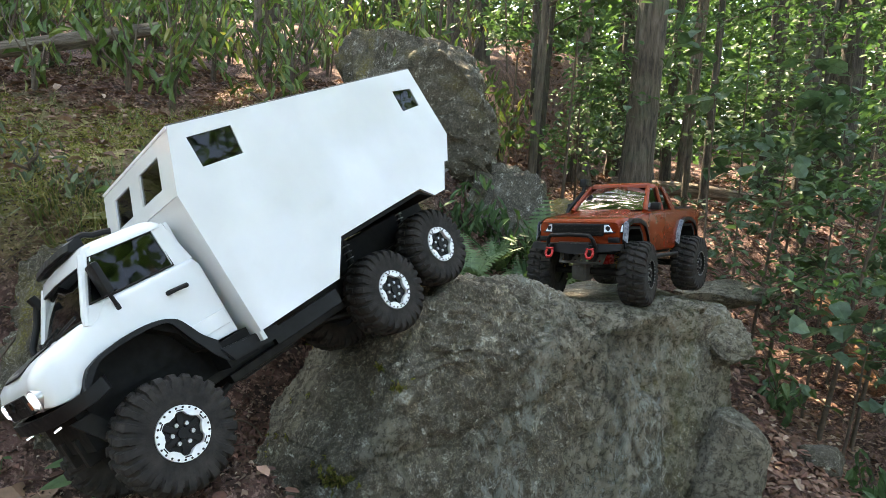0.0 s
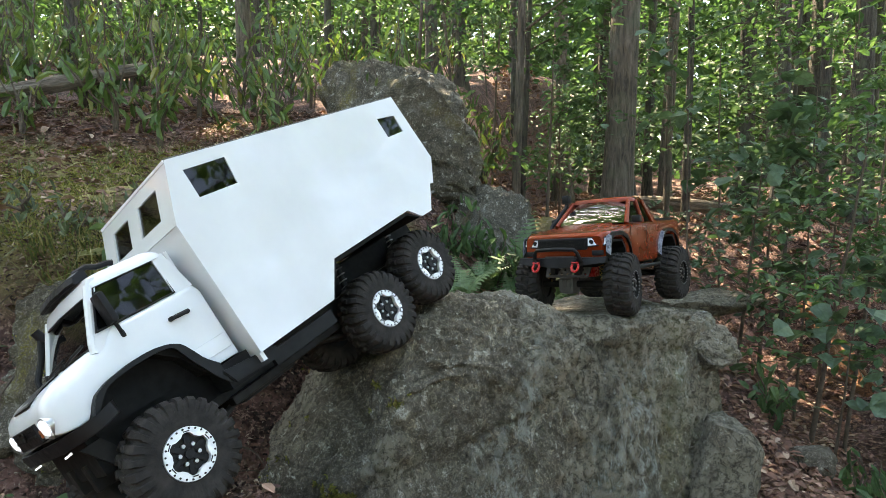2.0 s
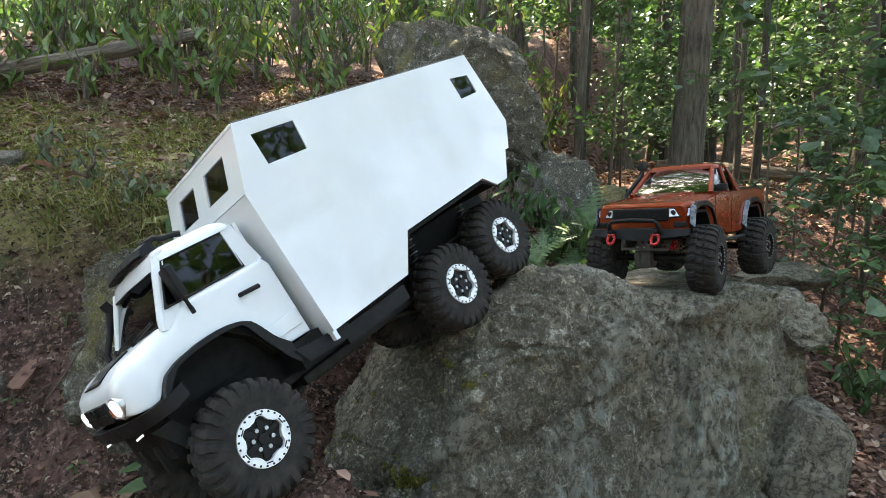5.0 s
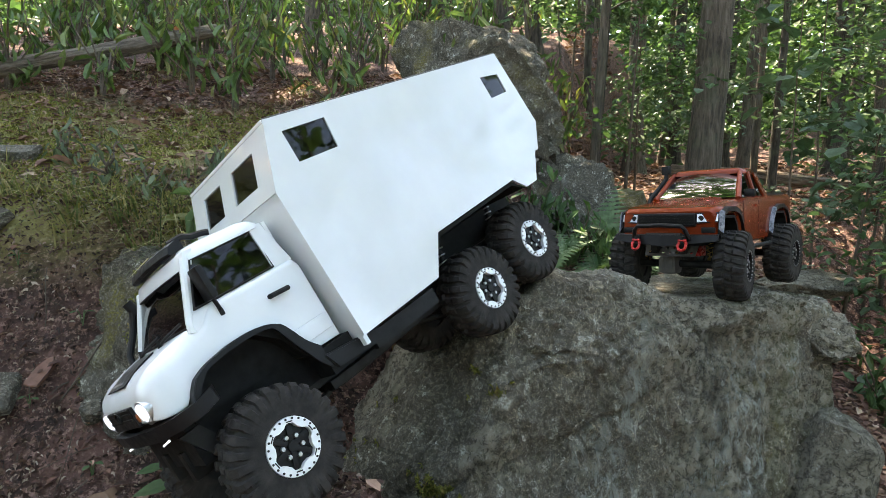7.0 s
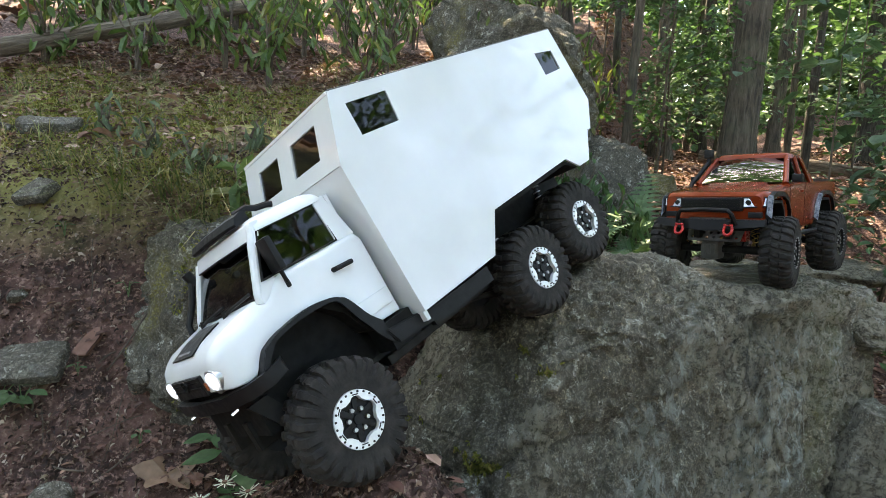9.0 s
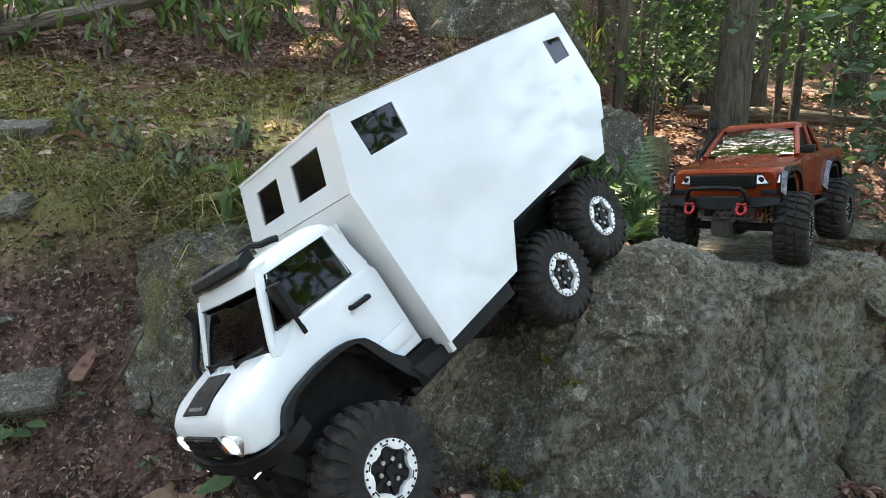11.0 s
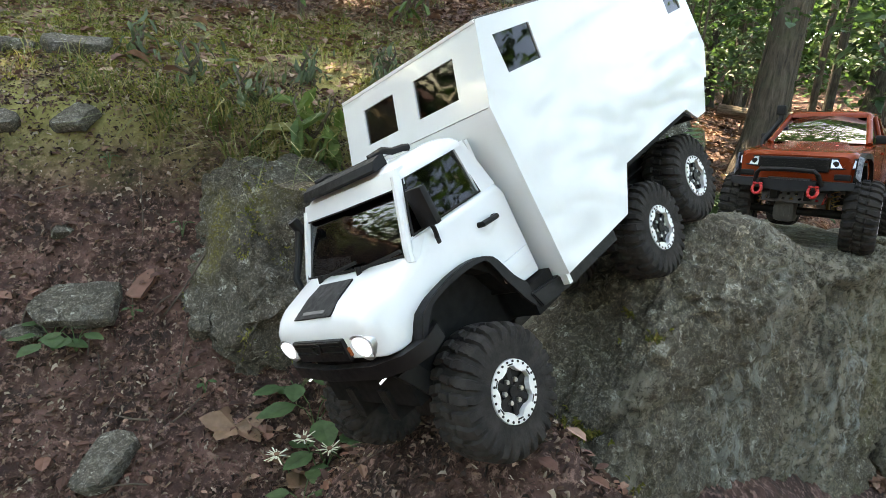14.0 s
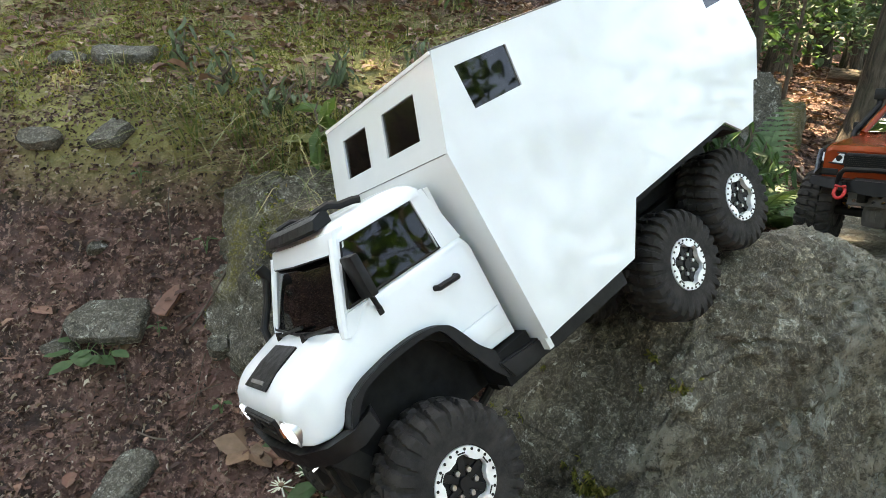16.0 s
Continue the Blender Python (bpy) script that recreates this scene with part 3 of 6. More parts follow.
def shock(parent, p, q, body=0.0055, spring_mat=None):
    bm = cyl_bm(p, (Vector(p) * 0.4 + Vector(q) * 0.6), body, seg=12)
    add_cyl(bm, (Vector(p) * 0.4 + Vector(q) * 0.6), q, body * 0.4, seg=8)
    s = part("shock_absorber", bm, M_chassis, parent, "", True)
    part("coil_spring", spring_bm(p, q, body * 1.35, 9, body * 0.2), spring_mat or M_steel, s, "steel coil spring", True)


# ---- the six-wheeled expedition truck: x runs to its tail, y to its far side, z up ----
TRUCK = Matrix(((0.5313, -0.6803, -0.5049, 0.0475), (0.7801, 0.6253, -0.0218, 0.4767), (0.3305, -0.3822, 0.8629, -0.2441), (0, 0, 0, 1)))
truck = thing("expedition_truck", TRUCK, "white six-wheeled scale camper truck nosing down the boulder", "truck")
WIDE = 0.238


def camper_body():
    side = [(-0.138, 0.279), (-0.1695, 0.202), (-0.165, 0.0232), (-0.031, 0.0257), (0.0064, 0.0732), (0.191, 0.0777), (0.215, 0.0573), (0.2437, 0.057),
            (0.277, 0.0975), (0.286, 0.0965), (0.3175, 0.1373), (0.305, 0.262)]
    win1 = [(-0.1235, 0.2605), (-0.0613, 0.2592), (-0.0647, 0.2216), (-0.1232, 0.2221)]
    win2 = [(0.2414, 0.2352), (0.2855, 0.2304), (0.286, 0.1996), (0.2431, 0.1996)]
    lay_near = Matrix(((1, 0, 0, 0), (0, 0, -1, 0), (0, 1, 0, 0), (0, 0, 0, 1)))
    near = part("side_wall", plate_bm(side, [win1, win2], 0.003, lay_near), M_white, truck)
    lay_far = Matrix(((1, 0, 0, 0), (0, 0, -1, WIDE - 0.003), (0, 1, 0, 0), (0, 0, 0, 1)))
    far = part("side_wall", plate_bm(side, [win1, win2], 0.003, lay_far), M_white, truck)
    for wall, y in ((near, 0.0022), (far, WIDE - 0.0022)):
        for w in (win1, win2):
            grown = [(x + (0.001 if x > sum(p[0] for p in w) / 4 else -0.001), z + (0.001 if z > sum(p[1] for p in w) / 4 else -0.001)) for x, z in w]
            g = part("window_pane", prism_bm(grown, y - 0.0005, y + 0.0005), M_glass, wall, "smoked window pane")
            g.visible_shadow = False
    # front: an upper panel that leans back with two windows, and a lower one
    a, b = Vector((-0.138, 0, 0.279)), Vector((-0.1695, 0, 0.202))
    up = (a - b).normalized()
    h = (a - b).length
    lay = Matrix.Identity(4)
    lay.col[0], lay.col[1] = (0, 1, 0, 0), (*up, 0)
    lay.col[2], lay.col[3] = (*Vector((0, 1, 0)).cross(up), 0), (*b, 1)
    if lay.col[2][0] > 0:
        lay.col[2] = -lay.col[2]
    t0, t1 = 0.0195, 0.061
    wins = [[(0.038, t0), (0.101, t0), (0.101, t1), (0.038, t1)], [(0.138, t0), (0.196, t0), (0.196, t1), (0.138, t1)]]
    fr = part("front_panel", plate_bm([(0.003, 0), (WIDE - 0.003, 0), (WIDE - 0.003, h), (0.003, h)], wins, 0.003, lay), M_white, truck)
    for w in wins:
        g = bmesh.new()
        add_box(g, w[0][0] - 0.001, w[1][0] + 0.001, t0 - 0.001, t1 + 0.001, -0.0025, -0.0018, 0, lay)
        pane = part("window_pane", g, M_glass, fr, "smoked window pane")
        pane.visible_shadow = False
    part("lower_front_panel", prism_bm([(-0.1695, 0.201), (-0.165, 0.0232), (-0.162, 0.0232), (-0.1665, 0.201)], 0.003, WIDE - 0.003), M_white, truck)
    part("front_lip", box_bm(-0.1655, -0.16, 0.004, WIDE * 0.35, 0.012, 0.0235), M_white, truck)
    top = [(-0.14, 0.2795), (0.3055, 0.2625), (0.3055, 0.2595), (-0.14, 0.2765)]
    part("roof_panel", prism_bm(top, 0.0015, WIDE - 0.0015), M_roof_lit, truck)
    # thin dark seam where the panels meet
    seam = bmesh.new()
    add_tube(seam, [(-0.1385, 0.0008, 0.2802), (0.305, 0.0008, 0.2632)], 0.0007, 5)
    add_tube(seam, [(-0.1385, WIDE - 0.0008, 0.2802), (0.305, WIDE - 0.0008, 0.2632)], 0.0007, 5)
    part("roof_seam", seam, M_panel_edge, truck, "dark taped seam")
    part("rear_panel", prism_bm([(0.317, 0.1375), (0.3045, 0.26), (0.3015, 0.26), (0.314, 0.1375)], 0.003, WIDE - 0.003), M_white, truck)
    part("rear_skirt", prism_bm([(0.2865, 0.097), (0.3165, 0.1365), (0.3135, 0.139), (0.2835, 0.0995)], 0.003, WIDE - 0.003), M_white, truck)
    part("camper_floor", box_bm(-0.16, 0.28, 0.0035, WIDE - 0.0035, 0.081, 0.085), M_inside, truck)
    part("partition", box_bm(0.06, 0.063, 0.0035, WIDE - 0.0035, 0.086, 0.268), M_inside, truck)
    # near-black liner over the rear axles, its colour holding the arch's shade
    part("wheel_arch_liner", prism_bm([(-0.028, 0.0275), (0.0075, 0.0715), (0.19, 0.0757), (0.214, 0.058), (0.211, 0.058), (0.188, 0.0712), (0.0095, 0.067), (-0.025, 0.0275)],
                                      0.004, WIDE - 0.004), M_recess_shade, truck)


camper_body()


def rounded(y0, y1, z0, z1, r, n=5, x=0.0, r_low=None):
    """A ring of points: a rectangle in y and z with rounded upper and lower corners."""
    rl = r if r_low is None else r_low
    out = []
    for cy, cz, t0, rr in ((y1, z1, 0, r), (y0, z1, 90, r), (y0, z0, 180, rl), (y1, z0, 270, rl)):
        sy, sz = (-1 if cy == y1 else 1), (-1 if cz == z1 else 1)
        for k in range(n + 1):
            t = radians(t0 + 90 * k / n)
            out.append((x, cy + sy * rr + rr * math.cos(t), cz + sz * rr + rr * math.sin(t)))
    return out


CAB_Y0, CAB_Y1 = 0.024, WIDE - 0.024


def cab():
    top = [(-0.409, 0.083), (-0.406, 0.093), (-0.398, 0.101), (-0.385, 0.108), (-0.36, 0.114), (-0.345, 0.117), (-0.331, 0.1195), (-0.318, 0.1215), (-0.3, 0.131), (-0.19, 0.132), (-0.186, 0.126)]
    low = [(-0.409, 0.056), (-0.40, 0.052), (-0.385, 0.05), (-0.374, 0.051), (-0.366, 0.0585), (-0.352, 0.0705), (-0.335, 0.0795), (-0.305, 0.085), (-0.27, 0.083), (-0.251, 0.0675),
           (-0.236, 0.0425), (-0.221, 0.0275), (-0.186, 0.026)]
    ins = [(-0.409, 0.022), (-0.404, 0.014), (-0.395, 0.009), (-0.375, 0.0045), (-0.34, 0.002), (-0.30, 0.0), (-0.186, 0.0)]
    rad = [(-0.409, 0.008), (-0.40, 0.016), (-0.36, 0.018), (-0.32, 0.014), (-0.30, 0.009), (-0.186, 0.008)]
    rings = []
    for x in np.concatenate([np.linspace(-0.409, -0.37, 10), np.linspace(-0.365, -0.186, 40)]):
        i = curve_at(ins, x)
        rings.append(rounded(CAB_Y0 + i, CAB_Y1 - i, curve_at(low, x), curve_at(top, x), curve_at(rad, x), 6, x, 0.002))
    body = part("cab_body", loft_bm(rings), M_cab, truck, "glossy white rounded cab", True, 50)
    # a pressed rib along the door and the door's shut lines
    for y, s in ((CAB_Y0, -1), (CAB_Y1, 1)):
        rib = box_bm(-0.243, -0.19, min(y, y + s * 0.0022), max(y, y + s * 0.0022), 0.038, 0.055, 0.0012)
        part("door_rib", rib, M_cab, body, "", True)
        h = bmesh.new()
        yy = y + s * 0.006
        add_tube(h, [(-0.241, y, 0.107), (-0.241, yy, 0.107), (-0.216, yy, 0.106), (-0.216, y, 0.106)], 0.0028, 8)
        part("door_handle", h, M_black, body, "black door handle", True)
    # greenhouse: roof, pillars, glass
    roof = []
    for z, k in ((0.182, 0.0), (0.188, 0.001), (0.194, 0.005), (0.1985, 0.012), (0.2005, 0.022)):
        y0, y1, x0, x1 = 0.034 + k, WIDE - 0.034 - k, -0.296 + k, -0.194 - k
        c = []
        for cx, cy, t0 in ((x1, y1, 0), (x0, y1, 90), (x0, y0, 180), (x1, y0, 270)):
            for q in range(6):
                t = radians(t0 + 90 * q / 5)
                sx, sy = (-1 if cx == x1 else 1), (-1 if cy == y1 else 1)
                c.append((cx + sx * 0.012 + 0.012 * math.cos(t), cy + sy * 0.012 + 0.012 * math.sin(t), z))
        roof.append(c)
    part("cab_roof", loft_bm(roof), M_cab, truck, "white rounded cab roof", True, 50)
    belt, base = 0.13, 0.119
    for s in (0, 1):
        yb, yt = (0.027, 0.038) if not s else (WIDE - 0.027, WIDE - 0.038)
        inn = 1 if not s else -1
        post = bmesh.new()
        add_tube(post, [(-0.329, yb + inn * 0.004, base - 0.006), (-0.325, yb + inn * 0.005, base + 0.004), (-0.292, yt + inn * 0.001, 0.186)], [0.0052, 0.005, 0.005], 10)
        part("windscreen_pillar", post, M_cab, truck, "", True)
        part("pillar_foot", prism_bm([(-0.33, 0.111), (-0.29, 0.111), (-0.29, 0.1312), (-0.32, 0.1312), (-0.328, 0.12)], min(yb, yb + inn * 0.008), max(yb, yb + inn * 0.008), 0.002), M_cab, truck, "", True)
        rear = loft_bm([[(-0.214, yb, belt), (-0.188, yb, belt), (-0.188, yb + inn * 0.008, belt), (-0.214, yb + inn * 0.008, belt)],
                        [(-0.211, yt - inn * 0.002, 0.186), (-0.196, yt - inn * 0.002, 0.186), (-0.196, yt + inn * 0.006, 0.186), (-0.211, yt + inn * 0.006, 0.186)]])
        part("rear_pillar", rear, M_cab, truck, "", True)
        g = loft_bm([[(-0.317, yb + inn * 0.002, belt), (-0.212, yb + inn * 0.002, belt), (-0.212, yb + inn * 0.003, belt), (-0.317, yb + inn * 0.003, belt)],
                     [(-0.289, yt, 0.184), (-0.209, yt, 0.184), (-0.209, yt + inn * 0.001, 0.184), (-0.289, yt + inn * 0.001, 0.184)]])
        pane = part("side_window", g, M_glass, truck, "smoked side window")
        pane.visible_shadow = False
        frame_ = bmesh.new()
        add_tube(frame_, [(-0.315, yb, belt + 0.002), (-0.213, yb, belt + 0.002), (-0.2095, yt - inn * 0.001, 0.182), (-0.288, yt - inn * 0.001, 0.182), (-0.315, yb, belt + 0.002)], 0.0013, 6)
        part("window_seal", frame_, M_black, truck, "black window seal")
    ws = loft_bm([[(-0.329, 0.029, base), (-0.337, WIDE / 2, base), (-0.329, WIDE - 0.029, base), (-0.328, WIDE - 0.029, base), (-0.336, WIDE / 2, base), (-0.328, 0.029, base)],
                  [(-0.291, 0.042, 0.186), (-0.296, WIDE / 2, 0.187), (-0.291, WIDE - 0.042, 0.186), (-0.290, WIDE - 0.042, 0.186), (-0.295, WIDE / 2, 0.187), (-0.290, 0.042, 0.186)]])
    pane = part("windscreen", ws, M_glass, truck, "smoked windscreen", True, 60)
    pane.visible_shadow = False
    header = []
    for y, x in ((0.0365, -0.294), (0.05, -0.2968), (WIDE / 2, -0.3012), (WIDE - 0.05, -0.2968), (WIDE - 0.0365, -0.294)):
        header.append([(x - 0.0048, y, 0.1765), (x - 0.001, y, 0.185), (x + 0.004, y, 0.1935), (x + 0.014, y, 0.1935), (x + 0.006, y, 0.1765)])
    part("windscreen_header", loft_bm(header), M_cab, truck, "", True, 50)
    seal = bmesh.new()
    add_tube(seal, [(-0.33, 0.034, base + 0.001), (-0.338, WIDE / 2, base + 0.001), (-0.33, WIDE - 0.034, base + 0.001), (-0.2985, WIDE - 0.041, 0.1755), (-0.3042, WIDE / 2, 0.1755),
                    (-0.2985, 0.041, 0.1755), (-0.33, 0.034, base + 0.001)], 0.0015, 6)
    part("windscreen_seal", seal, M_black, truck, "black windscreen seal")
    part("cab_back", box_bm(-0.195, -0.19, 0.034, WIDE - 0.034, 0.128, 0.185), M_cab, truck)
    part("dashboard", box_bm(-0.314, -0.285, 0.034, WIDE - 0.034, 0.129, 0.137, 0.003), M_inside, truck)
    for y in (0.05, 0.15):
        part("seat", box_bm(-0.235, -0.222, y, y + 0.045, 0.129, 0.168, 0.005), M_inside, truck)
    part("steering_wheel", tube_bm([(-0.277 + 0.006 * math.sin(t), 0.075 + 0.017 * math.cos(t), 0.146 + 0.013 * math.sin(t)) for t in np.linspace(0, 6.29, 20)], 0.0018, 6), M_red, truck)
    # black bonnet inlay with a line of print on its lower edge
    inlay = loft_bm([[(-0.353, 0.094, 0.1156), (-0.353, 0.153, 0.1156), (-0.353, 0.153, 0.1172), (-0.353, 0.094, 0.1172)],
                     [(-0.375, 0.092, 0.1105), (-0.375, 0.155, 0.1105), (-0.375, 0.155, 0.1122), (-0.375, 0.092, 0.1122)],
                     [(-0.4, 0.09, 0.1008), (-0.4, 0.157, 0.1008), (-0.4005, 0.157, 0.1022), (-0.4005, 0.09, 0.1022)]])
    inlay = part("bonnet_inlay", inlay, M_black, truck, "matt black bonnet inlay")
    part("lettering_bar", loft_bm([[(-0.3935, 0.104, 0.105), (-0.3935, 0.143, 0.105), (-0.3935, 0.143, 0.1062), (-0.3935, 0.104, 0.1062)],
                                   [(-0.3965, 0.104, 0.1034), (-0.3965, 0.143, 0.1034), (-0.3965, 0.143, 0.1045), (-0.3965, 0.104, 0.1045)]]), M_bar, inlay, "grey lettering bar")
    # grille and lamps
    gr = part("grille", box_bm(-0.413, -0.400, 0.074, WIDE - 0.074, 0.054, 0.08, 0.002), M_black, truck, "black front grille")
    part("badge", ring_bm(0.007, 0.0085, 0, 0.002, 0, 6, 24), M_chassis, gr, "plain round badge").matrix_basis = pose(-0.4135, WIDE / 2, 0.07, 0, 0, 90)
    for z in (0.063, 0.07, 0.077):
        part("grille_bar", box_bm(-0.4145, -0.412, 0.078, WIDE - 0.078, z - 0.001, z + 0.001), M_chassis, gr)
    for y in (0.053, WIDE - 0.053):
        lamp = part("headlight", cyl_bm((-0.392, y, 0.069), (-0.4085, y, 0.068), 0.0165, 0.0155, 28), M_steel, truck, "lit round headlight with steel rim", True)
        lens = cyl_bm((-0.408, y, 0.068), (-0.4112, y, 0.068), 0.0122, 0.0095, 24)
        part("lens", lens, M_lamp, lamp, "bright white lens", True)
        s = -1 if y < 0.1 else 1
        part("indicator", box_bm(-0.411, -0.402, y - s * 0.022 - 0.004, y - s * 0.022 + 0.004, 0.058, 0.066, 0.001), M_amber, truck, "amber indicator lens")
        part("driving_light", cyl_bm((-0.400, y - s * 0.004, 0.032), (-0.4085, y - s * 0.004, 0.031), 0.0011, 0.001, 14), M_lamp, truck, "small lit driving light", True)
    # bumper that wraps the corners
    pts = [(-0.352, 0.012, 0.048), (-0.372, 0.011, 0.044), (-0.396, 0.022, 0.042), (-0.412, 0.05, 0.041), (-0.418, WIDE / 2, 0.041), (-0.412, WIDE - 0.05, 0.041),
           (-0.396, WIDE - 0.022, 0.042), (-0.372, WIDE - 0.011, 0.044), (-0.352, WIDE - 0.012, 0.048)]
    rings = []
    for p in pts:
        rings.append([(p[0], p[1], p[2] + 0.008), (p[0] * 0.978, p[1] + (0.011 if p[1] < 0.1 else -0.011 if p[1] > 0.15 else 0), p[2] + 0.008),
                      (p[0] * 0.978, p[1] + (0.011 if p[1] < 0.1 else -0.011 if p[1] > 0.15 else 0), p[2] - 0.006), (p[0] * 0.995, p[1], p[2] - 0.005)])
    part("front_bumper", loft_bm(rings), M_black, truck, "black wrap-round front bumper", True, 45)
    # flares over the front wheels
    knots = [(-0.374, 0.045), (-0.366, 0.057), (-0.352, 0.069), (-0.335, 0.078), (-0.305, 0.0835), (-0.27, 0.0815), (-0.251, 0.066), (-0.236, 0.041), (-0.221, 0.026)]
    arch = []
    for t in np.linspace(0, len(knots) - 1.001, 41):
        k = int(t)
        p0, p1, p2, p3 = (Vector(knots[max(0, min(len(knots) - 1, k + o))]) for o in (-1, 0, 1, 2))
        u = t - k
        q = 0.5 * (2 * p1 + (p2 - p0) * u + (2 * p0 - 5 * p1 + 4 * p2 - p3) * u * u + (3 * p1 - p0 - 3 * p2 + p3) * u ** 3)
        arch.append((q.x, q.y))
    for y0, y1 in ((CAB_Y0 - 0.008, CAB_Y0 + 0.02), (CAB_Y1 - 0.02, CAB_Y1 + 0.008)):
        rings = [[(x, y0, z - 0.001), (x, y0, z + 0.0035), (x, y1, z + 0.0035), (x, y1, z - 0.001)] for x, z in arch]
        outer = y0 if y0 < 0.1 else y1
        bm = loft_bm(rings)
        deep = [0.0055 + 0.014 * smooth_step(-0.262, -0.246, x) for x, z in arch]
        lip = [[(x, outer - 0.0015, z - h), (x, outer - 0.0015, z + 0.003), (x, outer + 0.0015, z + 0.003), (x, outer + 0.0015, z - h)] for (x, z), h in zip(arch, deep)]
        part("fender_flare", bm, M_black, truck, "black fender flare", True, 40)
        part("flare_lip", loft_bm(lip), M_black, truck, "", True, 40)
    # fills added behind the arch; their near-black stands for the shade inside it
    part("inner_fender", box_bm(-0.385, -0.225, 0.05, WIDE - 0.05, 0.0, 0.076), M_recess_shade, truck)
    part("arch_liner", box_bm(-0.372, -0.236, 0.046, WIDE - 0.046, 0.032, 0.077), M_recess_shade, truck, "near-black fill for the shade under the arch")
    part("bulkhead", box_bm(-0.234, -0.222, 0.05, WIDE - 0.05, 0.0, 0.074), M_recess_shade, truck)
    part("sill_liner", prism_bm([(-0.272, 0.0825), (-0.251, 0.0662), (-0.236, 0.0412), (-0.221, 0.0262), (-0.221, 0.021), (-0.24, 0.028), (-0.255, 0.056), (-0.276, 0.076)],
                                CAB_Y0 + 0.0006, CAB_Y1 - 0.0006), M_recess_shade, truck, "near-black fill for the shade behind the sill")
    part("step_panel", box_bm(-0.2235, -0.178, 0.016, WIDE - 0.016, 0.0, 0.025), M_recess_shade, truck, "near-black fill for the shade behind the arch")
    # side steps
    for y in (0.012, WIDE - 0.03):
        part("side_step", prism_bm([(-0.226, 0.02), (-0.135, 0.02), (-0.135, 0.004), (-0.216, 0.004)], y, y + 0.018, 0.0015), M_black, truck, "black side step")
        part("sill", prism_bm([(-0.135, 0.014), (-0.02, 0.014), (-0.02, -0.006), (-0.135, -0.006)], y + (0.022 if y < 0.1 else -0.006), y + (0.03 if y < 0.1 else 0.002)), M_black, truck, "black side sill")
    # mirrors, wipers, snorkel, visor lamp bar
    for y, s in ((0.028, -1), (WIDE - 0.028, 1)):
        arm = tube_bm([(-0.293, y, 0.12), (-0.294, y + s * 0.006, 0.121), (-0.295, y + s * 0.008, 0.128), (-0.296, y + s * 0.008, 0.136)], 0.0022, 8)
        add_box(arm, -0.296, -0.29, y - 0.005, y + 0.005, 0.114, 0.123, 0.002)
        mir = part("side_mirror", arm, M_black, truck, "black mirror on a bent arm", True)
        part("mirror_head", box_bm(-0.301, -0.293, min(y - s * 0.002, y + s * 0.021), max(y - s * 0.002, y + s * 0.021), 0.132, 0.171, 0.003), M_black, mir, "", True)
    for y in (0.085, 0.155):
        w = tube_bm([(-0.342, y + 0.006, 0.1195), (-0.341, y - 0.015, 0.1225), (-0.3365, y - 0.056, 0.1265)], 0.0017, 6)
        add_cyl(w, (-0.344, y + 0.008, 0.114), (-0.341, y + 0.008, 0.123), 0.0035, seg=10)
        part("windscreen_wiper", w, M_black, truck, "black wiper arm", True)
    sn = tube_bm([(-0.345, WIDE - 0.03, 0.1), (-0.338, WIDE - 0.022, 0.125), (-0.318, WIDE - 0.024, 0.15), (-0.307, WIDE - 0.028, 0.172)], 0.0045, 10)
    add_cyl(sn, (-0.303, WIDE - 0.028, 0.168), (-0.308, WIDE - 0.028, 0.186), 0.0065, seg=14)
    part("snorkel", sn, M_black, truck, "black air snorkel", True)
    bar = []
    for y, dx in ((0.06, 0.006), (0.068, 0.0), (WIDE / 2, -0.005), (WIDE - 0.056, 0.0), (WIDE - 0.048, 0.006)):
        x = -0.292 + dx
        bar.append([(x - 0.006, y, 0.198), (x + 0.01, y, 0.2), (x + 0.01, y, 0.2095), (x + 0.005, y, 0.211), (x - 0.004, y, 0.208), (x - 0.008, y, 0.201)])
    visor = part("light_bar", loft_bm(bar), M_black, truck, "black lamp bar on the cab roof", True, 40)
    for y in (0.07, WIDE - 0.07):
        part("bracket", tube_bm([(-0.285, y, 0.211), (-0.27, y - 0.004, 0.2125), (-0.262, y - 0.006, 0.208), (-0.25, y - 0.008, 0.2065), (-0.244, y - 0.009, 0.2045)], 0.0036, 8), M_black, visor, "", True)
    for k in range(4):
        y = 0.09 + k * (WIDE - 0.18) / 3
        part("lamp_back", box_bm(-0.284, -0.274, y - 0.009, y + 0.009, 0.2025, 0.2115, 0.002), M_black, visor)


cab()


